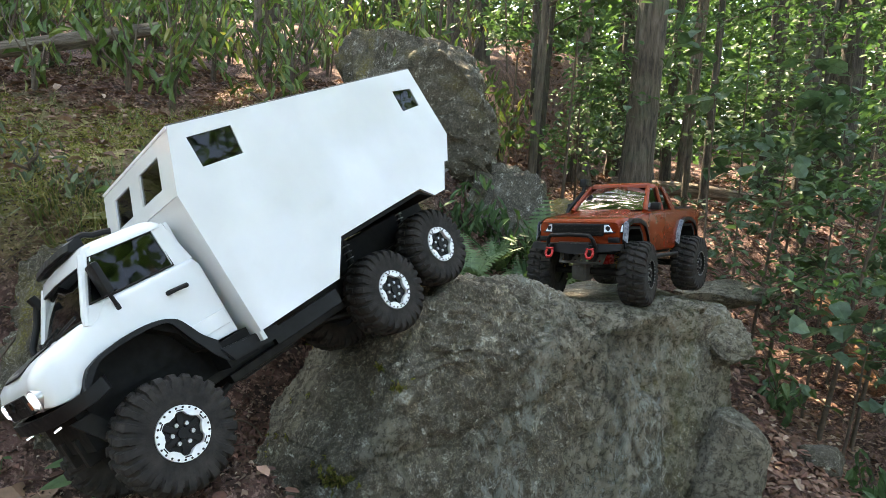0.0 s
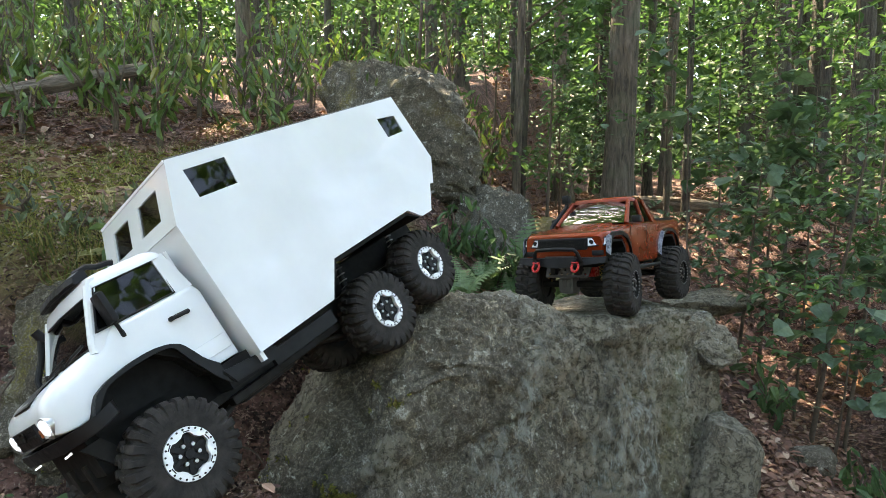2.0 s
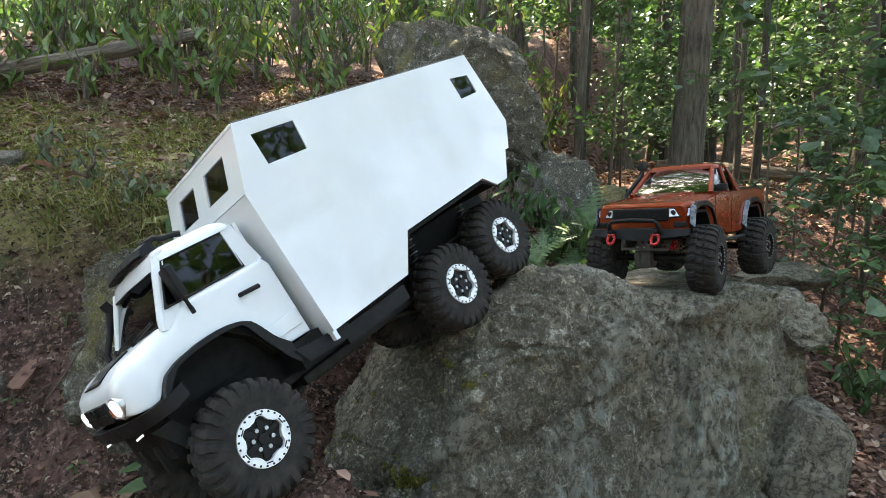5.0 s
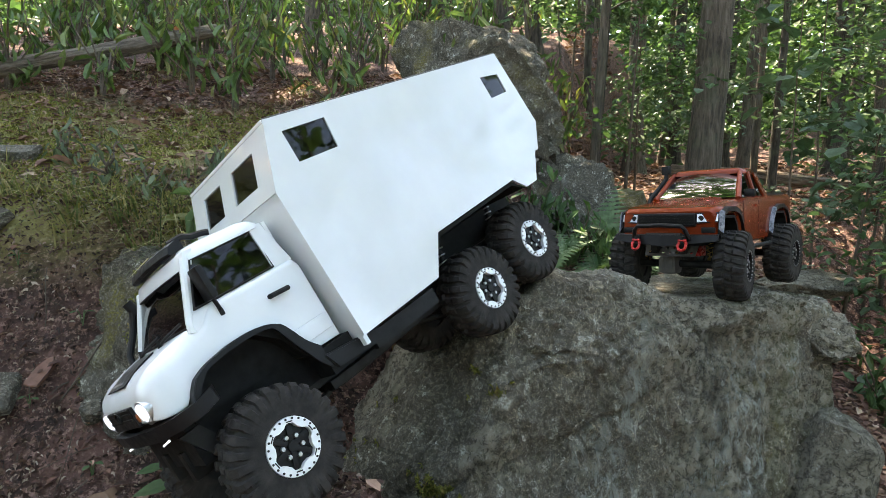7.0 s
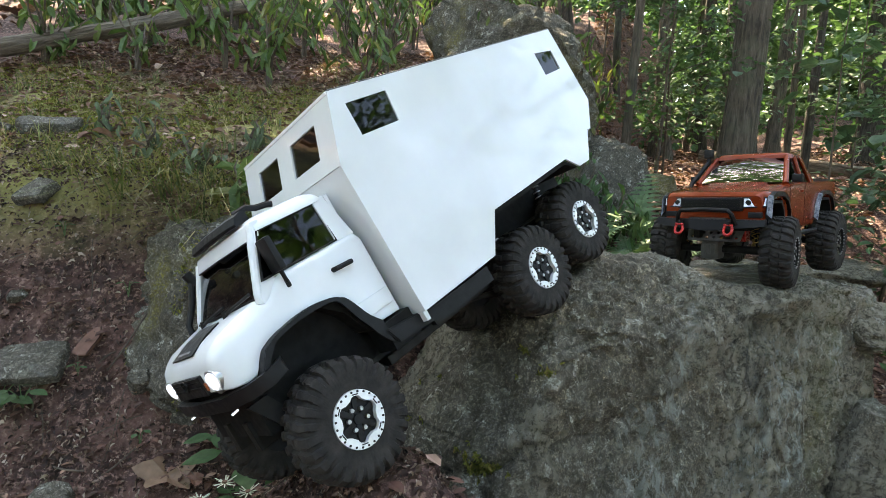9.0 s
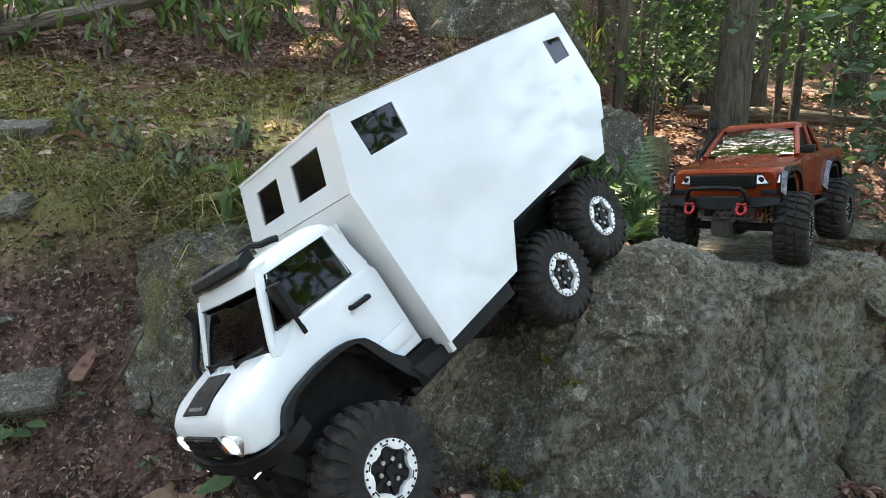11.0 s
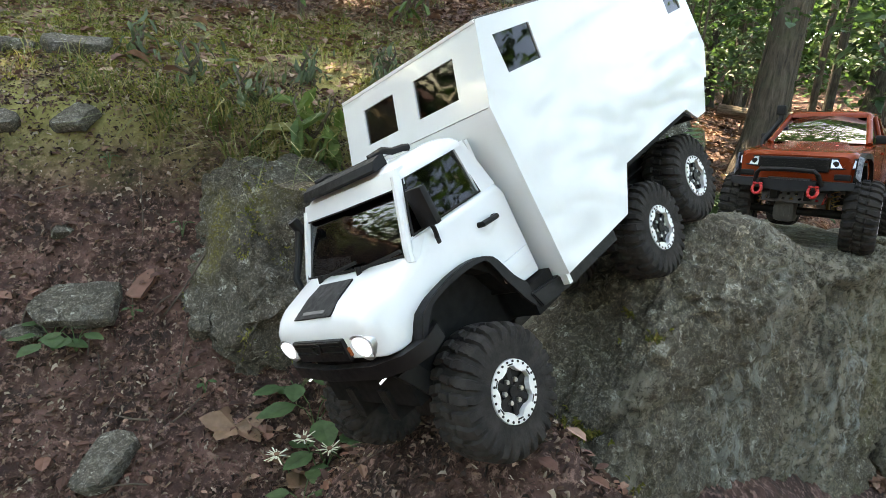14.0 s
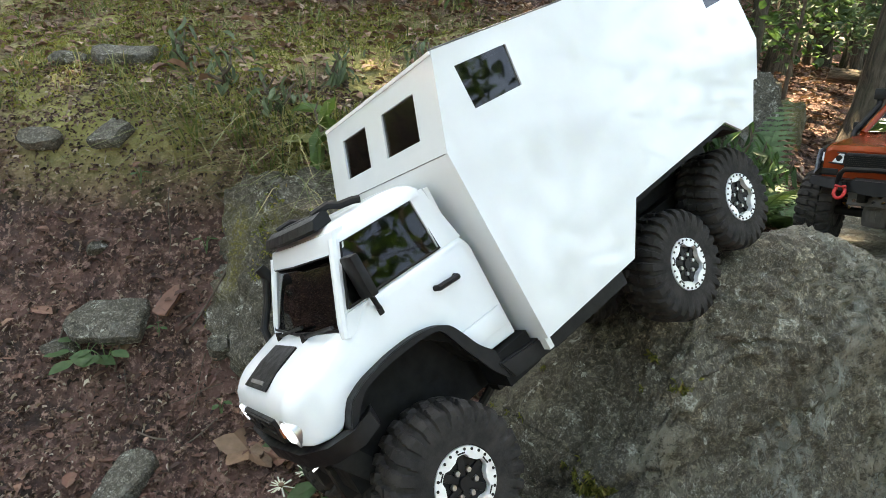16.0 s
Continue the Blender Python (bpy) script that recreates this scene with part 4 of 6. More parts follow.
def truck_chassis():
    for y in (0.085, WIDE - 0.098):
        part("frame_rail", box_bm(-0.39, 0.3, y, y + 0.013, -0.012, 0.014, 0.001), M_chassis, truck, "black frame rail")
    part("skid_plate", box_bm(-0.2, 0.02, 0.075, WIDE - 0.075, -0.022, -0.012, 0.002), M_chassis, truck)
    part("gearbox", box_bm(-0.17, -0.07, 0.1, WIDE - 0.1, -0.03, 0.02, 0.006), M_chassis, truck)
    for p, q in (((-0.313, 0.045, -0.029), (-0.313, WIDE - 0.045, -0.029)), ((0.06, 0.07, -0.034), (0.06, WIDE - 0.07, -0.034)), ((0.193, 0.07, -0.018), (0.193, WIDE - 0.07, -0.018))):
        ax = cyl_bm(p, q, 0.0085, seg=12)
        mid = (Vector(p) + Vector(q)) / 2
        add_box(ax, mid.x - 0.02, mid.x + 0.02, mid.y - 0.018, mid.y + 0.018, mid.z - 0.016, mid.z + 0.018, 0.006)
        part("axle", ax, M_chassis, truck, "dusty black axle", True)
        for y in (p[1] + 0.012, q[1] - 0.012):
            shock(truck, (p[0] + 0.02, y + (0.012 if y < 0.12 else -0.012), 0.062), (p[0] - 0.006, y, p[2] + 0.008))
    for y in (0.075, WIDE - 0.075):
        part("link_arm", tube_bm([(-0.3, y, -0.045), (-0.18, y + (0.02 if y < 0.1 else -0.02), -0.018)], 0.004, 8), M_chassis, truck)
        part("link_arm", tube_bm([(0.065, y, -0.05), (-0.03, y + (0.02 if y < 0.1 else -0.02), -0.02)], 0.004, 8), M_chassis, truck)
    part("bumper_mount", prism_bm([(-0.395, 0.03), (-0.37, 0.03), (-0.345, -0.002), (-0.358, -0.012)], 0.045, 0.053), M_chassis, truck)
    # near-black here paints the dark between the rear wheels
    part("mud_guard", box_bm(0.02, 0.27, 0.09, WIDE - 0.09, 0.018, 0.06, 0.004), M_recess_shade, truck)


truck_chassis()


def set_nose():
    """The short nose: how far the cab's stations stand ahead of the camper, and their heights."""
    along = [(-0.43, -0.393), (-0.41, -0.375), (-0.36, -0.333), (-0.31, -0.2915), (-0.285, -0.268), (-0.241, -0.2245), (-0.212, -0.2005), (-0.194, -0.183), (-0.186, -0.1765), (-0.16, -0.158)]
    above = [(-0.1, -0.1), (-0.02, -0.02), (0.026, 0.0365), (0.041, 0.052), (0.068, 0.081), (0.085, 0.09), (0.107, 0.1105), (0.13, 0.1345), (0.184, 0.1835), (0.2, 0.1975), (0.23, 0.2275)]
    seen = set()
    for ob in truck.children_recursive:
        top = ob
        while top.parent != truck:
            top = top.parent
        if ob.type != "MESH" or ob.data in seen or top.name.split(".")[0] in CAMPER_PARTS:
            continue
        seen.add(ob.data)
        m = ob.matrix_basis
        back = m.inverted()
        for v in ob.data.vertices:
            p = m @ v.co
            if p.x < -0.16:
                p.x, p.z = curve_at(along, p.x), curve_at(above, p.z)
                v.co = back @ p


CAMPER_PARTS = {"side_wall", "front_panel", "lower_front_panel", "front_lip", "roof_panel", "roof_seam", "rear_panel", "rear_skirt", "camper_floor", "partition", "wheel_arch_liner"}
set_nose()
R_T, W_T = 0.06, 0.05
for (x, y, z), side, turn, tilt in (((-0.294, 0.026, -0.022), -1, 10, 0), ((-0.294, WIDE - 0.026, -0.024), 1, 40, 0),
                                    ((0.066, 0.05, -0.034), -1, 25, 0), ((0.066, WIDE - 0.05, -0.034), 1, 5, 0),
                                    ((0.201, 0.05, -0.018), -1, 50, 0), ((0.201, WIDE - 0.05, -0.018), 1, 33, 0)):
    build_wheel(truck, (x, y, z), side, R_T + (0.003 if x > 0 else 0.001), W_T, M_silver, turn, tilt)


# ---- the orange pickup: x runs to its tail, y to its right side, z up from its wheels' feet ----
M_orange = material("metallic_orange", two_tone((0.15, 0.019, 0.005), (0.2, 0.028, 0.007), 25, (0.18, 0.28)), 0.24, 0.2)
M_orange.node_tree.nodes["Principled BSDF"].inputs["Specular IOR Level"].default_value = 0.3
M_gold = material("gold_brass", two_tone((0.45, 0.3, 0.08), (0.55, 0.38, 0.12), 50, (0.3, 0.5)), 0.4, 0.8)
M_chrome = material("bright_reflector", two_tone((0.45, 0.46, 0.48), (0.75, 0.76, 0.78), 140, (0.1, 0.25)), 0.15, 0.3)
M_decal = material("silver_blue_decal", two_tone((0.015, 0.022, 0.05), (0.22, 0.24, 0.28), 150, (0.3, 0.45)), 0.4, 0.0)
M_grey_plate = material("grey_plate", two_tone((0.045, 0.043, 0.04), (0.075, 0.072, 0.066), 50, (0.45, 0.65)), 0.5)
up_ = Vector((-0.05, 0.06, 1)).normalized()
tail_ = Vector((0.629, 0.777, 0))
tail_ = (tail_ - up_ * tail_.dot(up_)).normalized()
PICKUP = Matrix((tail_, up_.cross(tail_), up_)).transposed().to_4x4()
PICKUP = PICKUP @ Matrix.Scale(1.07, 4)
PICKUP.translation = (0.605, 1.2, -0.374)
pickup = thing("pickup_truck", PICKUP, "orange four-wheeled scale pickup on top of the boulder", "truck")


def pickup_body():
    kept = set(bpy.data.objects)
    top = [(-0.222, 0.172), (-0.215, 0.178), (-0.2, 0.182), (-0.14, 0.187), (-0.085, 0.193), (-0.07, 0.196), (0.09, 0.198), (0.26, 0.2), (0.268, 0.195)]
    low = [(-0.222, 0.126), (-0.214, 0.124), (-0.21, 0.14), (-0.2, 0.16), (-0.19, 0.166), (-0.135, 0.166), (-0.12, 0.152), (-0.105, 0.118), (-0.095, 0.106), (0.075, 0.106), (0.09, 0.12),
           (0.105, 0.15), (0.12, 0.166), (0.2, 0.166), (0.215, 0.152), (0.225, 0.132), (0.268, 0.132)]
    ins = [(-0.222, 0.008), (-0.21, 0.002), (-0.19, 0.0), (-0.16, 0.0), (0.25, 0.0), (0.268, 0.006)]
    rings = []
    for x in np.concatenate([np.linspace(-0.222, -0.19, 8), np.linspace(-0.185, 0.268, 70)]):
        i = curve_at(ins, x)
        rings.append(rounded(-0.098 + i, 0.098 - i, curve_at(low, x), curve_at(top, x), 0.012, 5, x, 0.002))
    body = part("body_shell", loft_bm(rings), M_orange, pickup, "glossy metallic orange body", True, 45)
    bed = box_bm(0.1, 0.258, -0.082, 0.082, 0.196, 0.2045, 0.001)
    part("bed_floor", bed, M_black, pickup)
    part("bonnet_bulge", loft_bm([[(-0.2, -0.05, 0.177), (-0.2, 0.05, 0.177), (-0.2, 0.044, 0.181), (-0.2, -0.044, 0.181)],
                                  [(-0.085, -0.06, 0.19), (-0.085, 0.06, 0.19), (-0.085, 0.052, 0.1985), (-0.085, -0.052, 0.1985)]]), M_orange, body, "", True, 50)
    # cabin
    part("cabin_inside", loft_bm([[(-0.06, -0.076, 0.194), (0.082, -0.076, 0.194), (0.082, 0.076, 0.194), (-0.06, 0.076, 0.194)],
                                  [(-0.014, -0.064, 0.247), (0.058, -0.064, 0.247), (0.058, 0.064, 0.247), (-0.014, 0.064, 0.247)]]), M_inside, pickup)
    roof = []
    for z, k in ((0.247, 0.0), (0.253, 0.001), (0.258, 0.005), (0.2605, 0.014)):
        x0, x1, w = -0.026 + k, 0.068 - k, 0.073 - k
        roof.append([(x0, -w + 0.008, z), (x0 + 0.008, -w, z), (x1 - 0.008, -w, z), (x1, -w + 0.008, z), (x1, w - 0.008, z), (x1 - 0.008, w, z), (x0 + 0.008, w, z), (x0, w - 0.008, z)])
    part("roof", loft_bm(roof), M_orange, pickup, "orange roof", True, 50)
    for s in (-1, 1):
        part("windscreen_pillar", tube_bm([(-0.08, s * 0.087, 0.194), (-0.02, s * 0.070, 0.25)], [0.006, 0.005], 8), M_orange, pickup, "", True)
        part("middle_pillar", tube_bm([(0.012, s * 0.09, 0.196), (0.016, s * 0.0725, 0.25)], 0.0045, 8), M_orange, pickup, "", True)
        part("rear_pillar", loft_bm([[(0.072, s * 0.086, 0.196), (0.1, s * 0.086, 0.196), (0.1, s * 0.092, 0.196), (0.072, s * 0.092, 0.196)],
                                     [(0.052, s * 0.067, 0.25), (0.067, s * 0.067, 0.25), (0.067, s * 0.0735, 0.25), (0.052, s * 0.0735, 0.25)]]), M_orange, pickup, "", True)
        for a, b in (((-0.07, 0.008), (-0.014, 0.012)), ((0.016, 0.072), (0.02, 0.054))):
            g = loft_bm([[(a[0], s * 0.0885, 0.197), (a[1], s * 0.0885, 0.197), (a[1], s * 0.0875, 0.197), (a[0], s * 0.0875, 0.197)],
                         [(b[0], s * 0.0715, 0.249), (b[1], s * 0.0715, 0.249), (b[1], s * 0.0705, 0.249), (b[0], s * 0.0705, 0.249)]])
            part("side_window", g, M_glass, pickup, "dark side window").visible_shadow = False
        part("side_mirror", box_bm(-0.062, -0.048, min(s * 0.092, s * 0.112), max(s * 0.092, s * 0.112), 0.197, 0.213, 0.003), M_black, pickup, "black side mirror", True)
        part("rock_slider", tube_bm([(-0.1, s * 0.088, 0.1), (-0.09, s * 0.104, 0.098), (0.075, s * 0.104, 0.098), (0.085, s * 0.088, 0.1)], 0.0045, 8), M_black, pickup, "black rock slider", True)
        for cx in (-0.162, 0.162):
            arch = [(cx - 0.073, 0.118), (cx - 0.064, 0.146), (cx - 0.047, 0.167), (cx - 0.02, 0.176), (cx + 0.02, 0.176), (cx + 0.047, 0.167), (cx + 0.064, 0.146), (cx + 0.073, 0.116)]
            if cx < 0:
                arch = [(cx - 0.052, 0.134), (cx - 0.05, 0.15)] + arch[2:]
            y0, y1 = s * 0.09, s * 0.104
            bm = loft_bm([[(x, y0, z - 0.001), (x, y0, z + 0.0045), (x, y1, z + 0.0025), (x, y1, z - 0.006)] for x, z in arch])
            fl = part("fender_flare", bm, M_black, pickup, "black fender flare", True, 40)
            dec = loft_bm([[(x - 0.008, s * 0.0985, z + 0.004), (x + 0.002, s * 0.0985, z + 0.007), (x + 0.002, s * 0.1055, z + 0.004), (x - 0.002, s * 0.1055, z - 0.004)] for x, z in arch[:3]])
            part("decal", dec, M_decal, fl, "silver and blue decal")
        for x in (-0.085, 0.012):
            part("door_gap", box_bm(x, x + 0.0015, min(s * 0.0975, s * 0.0985), max(s * 0.0975, s * 0.0985), 0.112, 0.19), M_black, body)
        part("door_handle", box_bm(-0.012, 0.006, min(s * 0.0975, s * 0.101), max(s * 0.0975, s * 0.101), 0.176, 0.181, 0.001), M_orange, body)
        # lamps
        lamp = loft_bm([[(-0.2265, s * 0.06, 0.151), (-0.2175, s * 0.0955, 0.153), (-0.2145, s * 0.0955, 0.167), (-0.224, s * 0.06, 0.167)],
                        [(-0.209, s * 0.06, 0.151), (-0.2, s * 0.0965, 0.153), (-0.198, s * 0.0965, 0.167), (-0.206, s * 0.06, 0.167)]])
        hl = part("headlight", lamp, M_chrome, pickup, "clear chrome headlight")
        for q in (0.067, 0.082):
            part("reflector", cyl_bm((-0.214 + (q - 0.056) * 0.2, s * q, 0.1595), (-0.2275 + (q - 0.056) * 0.26, s * q, 0.159), 0.0042, 0.005, 16), M_chassis, hl, "", True)
        part("lamp_bezel", tube_bm([(-0.2265, s * 0.059, 0.15), (-0.2175, s * 0.0965, 0.152), (-0.2145, s * 0.0965, 0.168), (-0.224, s * 0.059, 0.168), (-0.2265, s * 0.059, 0.15)], 0.0015, 6), M_black, hl)
        part("fog_lamp_pocket", box_bm(-0.2235, -0.205, min(s * 0.066, s * 0.092), max(s * 0.066, s * 0.092), 0.13, 0.142, 0.003), M_black, pickup)
    g = loft_bm([[(-0.079, -0.083, 0.197), (-0.088, 0, 0.197), (-0.079, 0.083, 0.197), (-0.078, 0.083, 0.197), (-0.087, 0, 0.197), (-0.078, -0.083, 0.197)],
                 [(-0.022, -0.068, 0.249), (-0.028, 0, 0.25), (-0.022, 0.068, 0.249), (-0.021, 0.068, 0.249), (-0.027, 0, 0.25), (-0.021, -0.068, 0.249)]])
    part("windscreen", g, M_mirror_glass, pickup, "windscreen that mirrors the trees", True, 60).visible_shadow = False
    gr = part("grille", box_bm(-0.2275, -0.209, -0.058, 0.058, 0.143, 0.169, 0.003), M_black, pickup, "black mesh grille")
    for k in range(7):
        z = 0.1458 + k * 0.003
        part("grille_bar", box_bm(-0.229, -0.227, -0.054, 0.054, z, z + 0.0011), M_chassis, gr)
    # bumper, bull bar, shackles
    prof = [(-0.238, -0.102, 0), (-0.25, -0.07, 0), (-0.253, 0, 0), (-0.25, 0.07, 0), (-0.238, 0.102, 0)]
    rings = [[(x, y, 0.106 + abs(y) * 0.1), (x + 0.004, y, 0.128), (x + 0.024, y * 0.95, 0.128), (x + 0.024, y * 0.95, 0.106 + abs(y) * 0.1)] for x, y, _ in prof]
    bp = part("front_bumper", loft_bm(rings), M_black, pickup, "black winch bumper", True, 40)
    part("winch", cyl_bm((-0.237, -0.035, 0.122), (-0.237, 0.035, 0.122), 0.009, seg=16), M_black, bp, "", True)
    part("bull_bar", tube_bm([(-0.25, -0.055, 0.12), (-0.258, -0.05, 0.138), (-0.259, -0.044, 0.145), (-0.259, 0, 0.147), (-0.259, 0.044, 0.145), (-0.258, 0.05, 0.138), (-0.25, 0.055, 0.12)], 0.0042, 10),
         M_black, bp, "black tubular bull bar", True)
    for s in (-1, 1):
        y = s * 0.046
        ring = tube_bm([(-0.262 + 0.004 * math.cos(t), y + 0.0075 * math.sin(t), 0.109 + 0.009 * math.cos(t)) for t in np.linspace(0.5, 5.8, 18)], 0.0028, 8)
        add_cyl(ring, (-0.26, y - 0.008, 0.118), (-0.26, y + 0.008, 0.118), 0.0025, seg=8)
        part("shackle", ring, M_red, bp, "red tow shackle", True)
        part("shackle_mount", box_bm(-0.262, -0.246, y - 0.003, y + 0.003, 0.111, 0.126, 0.001), M_black, bp)
    # perforated skid plate that slopes under the nose
    holes = [[(u + 0.0032 * math.cos(t), v + 0.0032 * math.sin(t)) for t in np.linspace(0, 2 * math.pi, 8, endpoint=False)]
             for j, v in enumerate((0.008, 0.018, 0.028)) for u in ([-0.042, -0.028, -0.014, 0.0, 0.014, 0.028, 0.042] if j % 2 == 0 else [-0.035, -0.021, -0.007, 0.007, 0.021, 0.035])]
    m = pose(-0.212, 0, 0.084, 60, 0, -90)
    part("skid_plate", plate_bm([(-0.05, 0), (0.05, 0), (0.056, 0.036), (-0.056, 0.036)], holes, 0.002, m), M_grey_plate, pickup, "perforated grey skid plate")
    for ob in set(bpy.data.objects) - kept:
        if ob.parent == pickup and ob.name.split(".")[0] != "rock_slider":
            ob.location.z += 0.0035
    # block coloured near-black for the shade under the body
    part("inner_body", box_bm(-0.2, 0.25, -0.06, 0.06, 0.108, 0.165), M_recess_shade, pickup)
    for y in (-0.035, 0.022):
        part("frame_rail", box_bm(-0.22, 0.25, y, y + 0.012, 0.093, 0.113), M_chassis, pickup, "black frame rail")
    part("gearbox", box_bm(-0.04, 0.04, -0.03, 0.03, 0.078, 0.103, 0.006), M_chassis, pickup)
    for x in (-0.162, 0.162):
        ax = cyl_bm((x, -0.085, 0.068), (x, 0.085, 0.068), 0.008, seg=12)
        axle = part("axle", ax, M_chassis, pickup, "", True)
        diff = box_bm(x - 0.022, x + 0.016, -0.002, 0.038, 0.046, 0.086, 0.012)
        for k in range(3):
            add_box(diff, x - 0.0235, x - 0.02, 0.006 + k * 0.009, 0.010 + k * 0.009, 0.058, 0.078)
        part("differential", diff, M_grey_plate, axle, "ribbed grey differential cover", True)
        for s in (-1, 1):
            shock(pickup, (x + 0.012, s * 0.052, 0.15), (x - 0.004, s * 0.066, 0.075), 0.005, M_gold)
            part("link_arm", tube_bm([(x + (0.01 if x < 0 else -0.01), s * 0.05, 0.064), (x * 0.35, s * 0.03, 0.088)], 0.0035, 8), M_gold if x < 0 else M_chassis, pickup, "brass link arm" if x < 0 else "")
    part("servo", box_bm(-0.165, -0.14, -0.045, -0.02, 0.084, 0.106, 0.002), M_red, pickup, "red servo mount")
    sn = tube_bm([(-0.09, 0.1, 0.18), (-0.075, 0.103, 0.2), (-0.025, 0.088, 0.245), (-0.02, 0.088, 0.262)], 0.005, 10)
    add_box(sn, -0.03, -0.012, 0.08, 0.097, 0.256, 0.276, 0.003)
    part("snorkel", sn, M_black, pickup, "black air snorkel", True)
    part("tailgate_trim", box_bm(0.266, 0.272, -0.08, 0.08, 0.14, 0.16, 0.002), M_black, pickup)


pickup_body()
for cx, arc in ((-0.162, [(-0.05, 0.1275), (-0.046, 0.1415), (-0.037, 0.159), (-0.027, 0.1655), (0.026, 0.1655), (0.041, 0.152), (0.055, 0.119)]),
                (0.162, [(-0.071, 0.119), (-0.056, 0.149), (-0.041, 0.1655), (0.037, 0.1655), (0.052, 0.152), (0.062, 0.131)])):
    # near-black fill under each arch, with the shade put into its colour
    arc = [(cx + x, z) for x, z in arc]
    inner_arc = [(cx + (x - cx) * 0.9, z - 0.005) for x, z in arc]
    part("arch_liner", prism_bm(arc + inner_arc[::-1], -0.0987, 0.0987), M_recess_shade, pickup, "near-black fill for the shade under the arch")
for x, y, side, turn in ((-0.162, -0.106, -1, 12), (-0.162, 0.106, 1, 40), (0.162, -0.106, -1, 70), (0.162, 0.106, 1, 23)):
    build_wheel(pickup, (x, y, 0.068), side, 0.068, 0.054, M_chassis, turn, 8 if x < 0 else 0, "dark")


# ---- plants ----
def leafy(name, stops, rough=0.5, trans=0.25):
    """A thin leaf: colour varies from leaf to leaf, and a little light comes through it."""
    def build(nt, bsdf):
        g = nt.nodes.new("ShaderNodeNewGeometry")
        col = ramp(nt, g.outputs["Random Per Island"], stops)
        col = mix(nt, grey(nt, noise_tex(nt, coords(nt), 60, 4), 0.35, 0.7), mix(nt, 1.0, col, (0.6, 0.6, 0.55), "MULTIPLY"), col)
        nt.links.new(col, bsdf.inputs["Base Color"])
        if trans:
            tr = nt.nodes.new("ShaderNodeBsdfTranslucent")
            nt.links.new(mix(nt, 1.0, col, (0.9, 1.0, 0.62), "MULTIPLY"), tr.inputs["Color"])
            ms = nt.nodes.new("ShaderNodeMixShader")
            ms.inputs[0].default_value = trans
            nt.links.new(bsdf.outputs[0], ms.inputs[1])
            nt.links.new(tr.outputs[0], ms.inputs[2])
            nt.links.new(ms.outputs[0], nt.nodes["Material Output"].inputs[0])
    return material(name, build, rough)


M_leaf = leafy("green_leaves", [(0.0, (0.05, 0.108, 0.042)), (0.45, (0.075, 0.155, 0.062)), (0.8, (0.105, 0.2, 0.084)), (1.0, (0.14, 0.23, 0.11))], 0.6, 0.45)
M_leaf_dull = leafy("blue_green_leaves", [(0.0, (0.05, 0.1, 0.056)), (0.5, (0.085, 0.155, 0.092)), (1.0, (0.135, 0.215, 0.14))], 0.5, 0.4)
M_brush = leafy("drooping_brush_leaves", [(0.0, (0.05, 0.1, 0.026)), (0.5, (0.105, 0.185, 0.052)), (0.85, (0.17, 0.24, 0.078)), (1.0, (0.25, 0.225, 0.07))], 0.42, 0.35)
M_fern = leafy("fern_green", [(0.0, (0.08, 0.15, 0.06)), (1.0, (0.14, 0.23, 0.1))], 0.55, 0.18)
M_grass = leafy("bank_grass", [(0.0, (0.075, 0.115, 0.035)), (0.45, (0.17, 0.205, 0.066)), (0.75, (0.28, 0.27, 0.105)), (1.0, (0.5, 0.4, 0.22))], 0.6, 0.3)
M_litter = leafy("dry_leaves", [(0.0, (0.045, 0.018, 0.013)), (0.4, (0.105, 0.044, 0.031)), (0.7, (0.17, 0.078, 0.055)), (0.9, (0.23, 0.115, 0.082)), (1.0, (0.38, 0.235, 0.175))], 0.75, 0.1)
M_litter_pale = leafy("faded_dry_leaves", [(0.0, (0.08, 0.035, 0.025)), (0.35, (0.18, 0.086, 0.06)), (0.7, (0.29, 0.158, 0.115)), (0.9, (0.38, 0.235, 0.178)), (1.0, (0.52, 0.39, 0.31))], 0.75, 0.1)
M_crumbs = leafy("bark_crumbs", [(0.0, (0.02, 0.01, 0.008)), (0.4, (0.1, 0.05, 0.04)), (0.7, (0.2, 0.12, 0.095)), (0.88, (0.36, 0.25, 0.2)), (1.0, (0.6, 0.5, 0.42))], 0.8, 0.05)
M_tan = leafy("tan_leaf", [(0.0, (0.15, 0.08, 0.046)), (1.0, (0.23, 0.14, 0.09))], 0.7, 0.15)
M_weed = leafy("soft_weed_leaves", [(0.0, (0.07, 0.1, 0.055)), (0.5, (0.11, 0.15, 0.085)), (1.0, (0.16, 0.2, 0.12))], 0.7, 0.25)
M_moss = leafy("moss_tips", [(0.0, (0.1, 0.112, 0.022)), (0.5, (0.23, 0.235, 0.05)), (0.82, (0.35, 0.33, 0.085)), (1.0, (0.38, 0.25, 0.11))], 0.8, 0.3)
M_petal = leafy("pale_petals", [(0.0, (0.6, 0.62, 0.5)), (1.0, (0.75, 0.76, 0.66))], 0.6, 0.3)


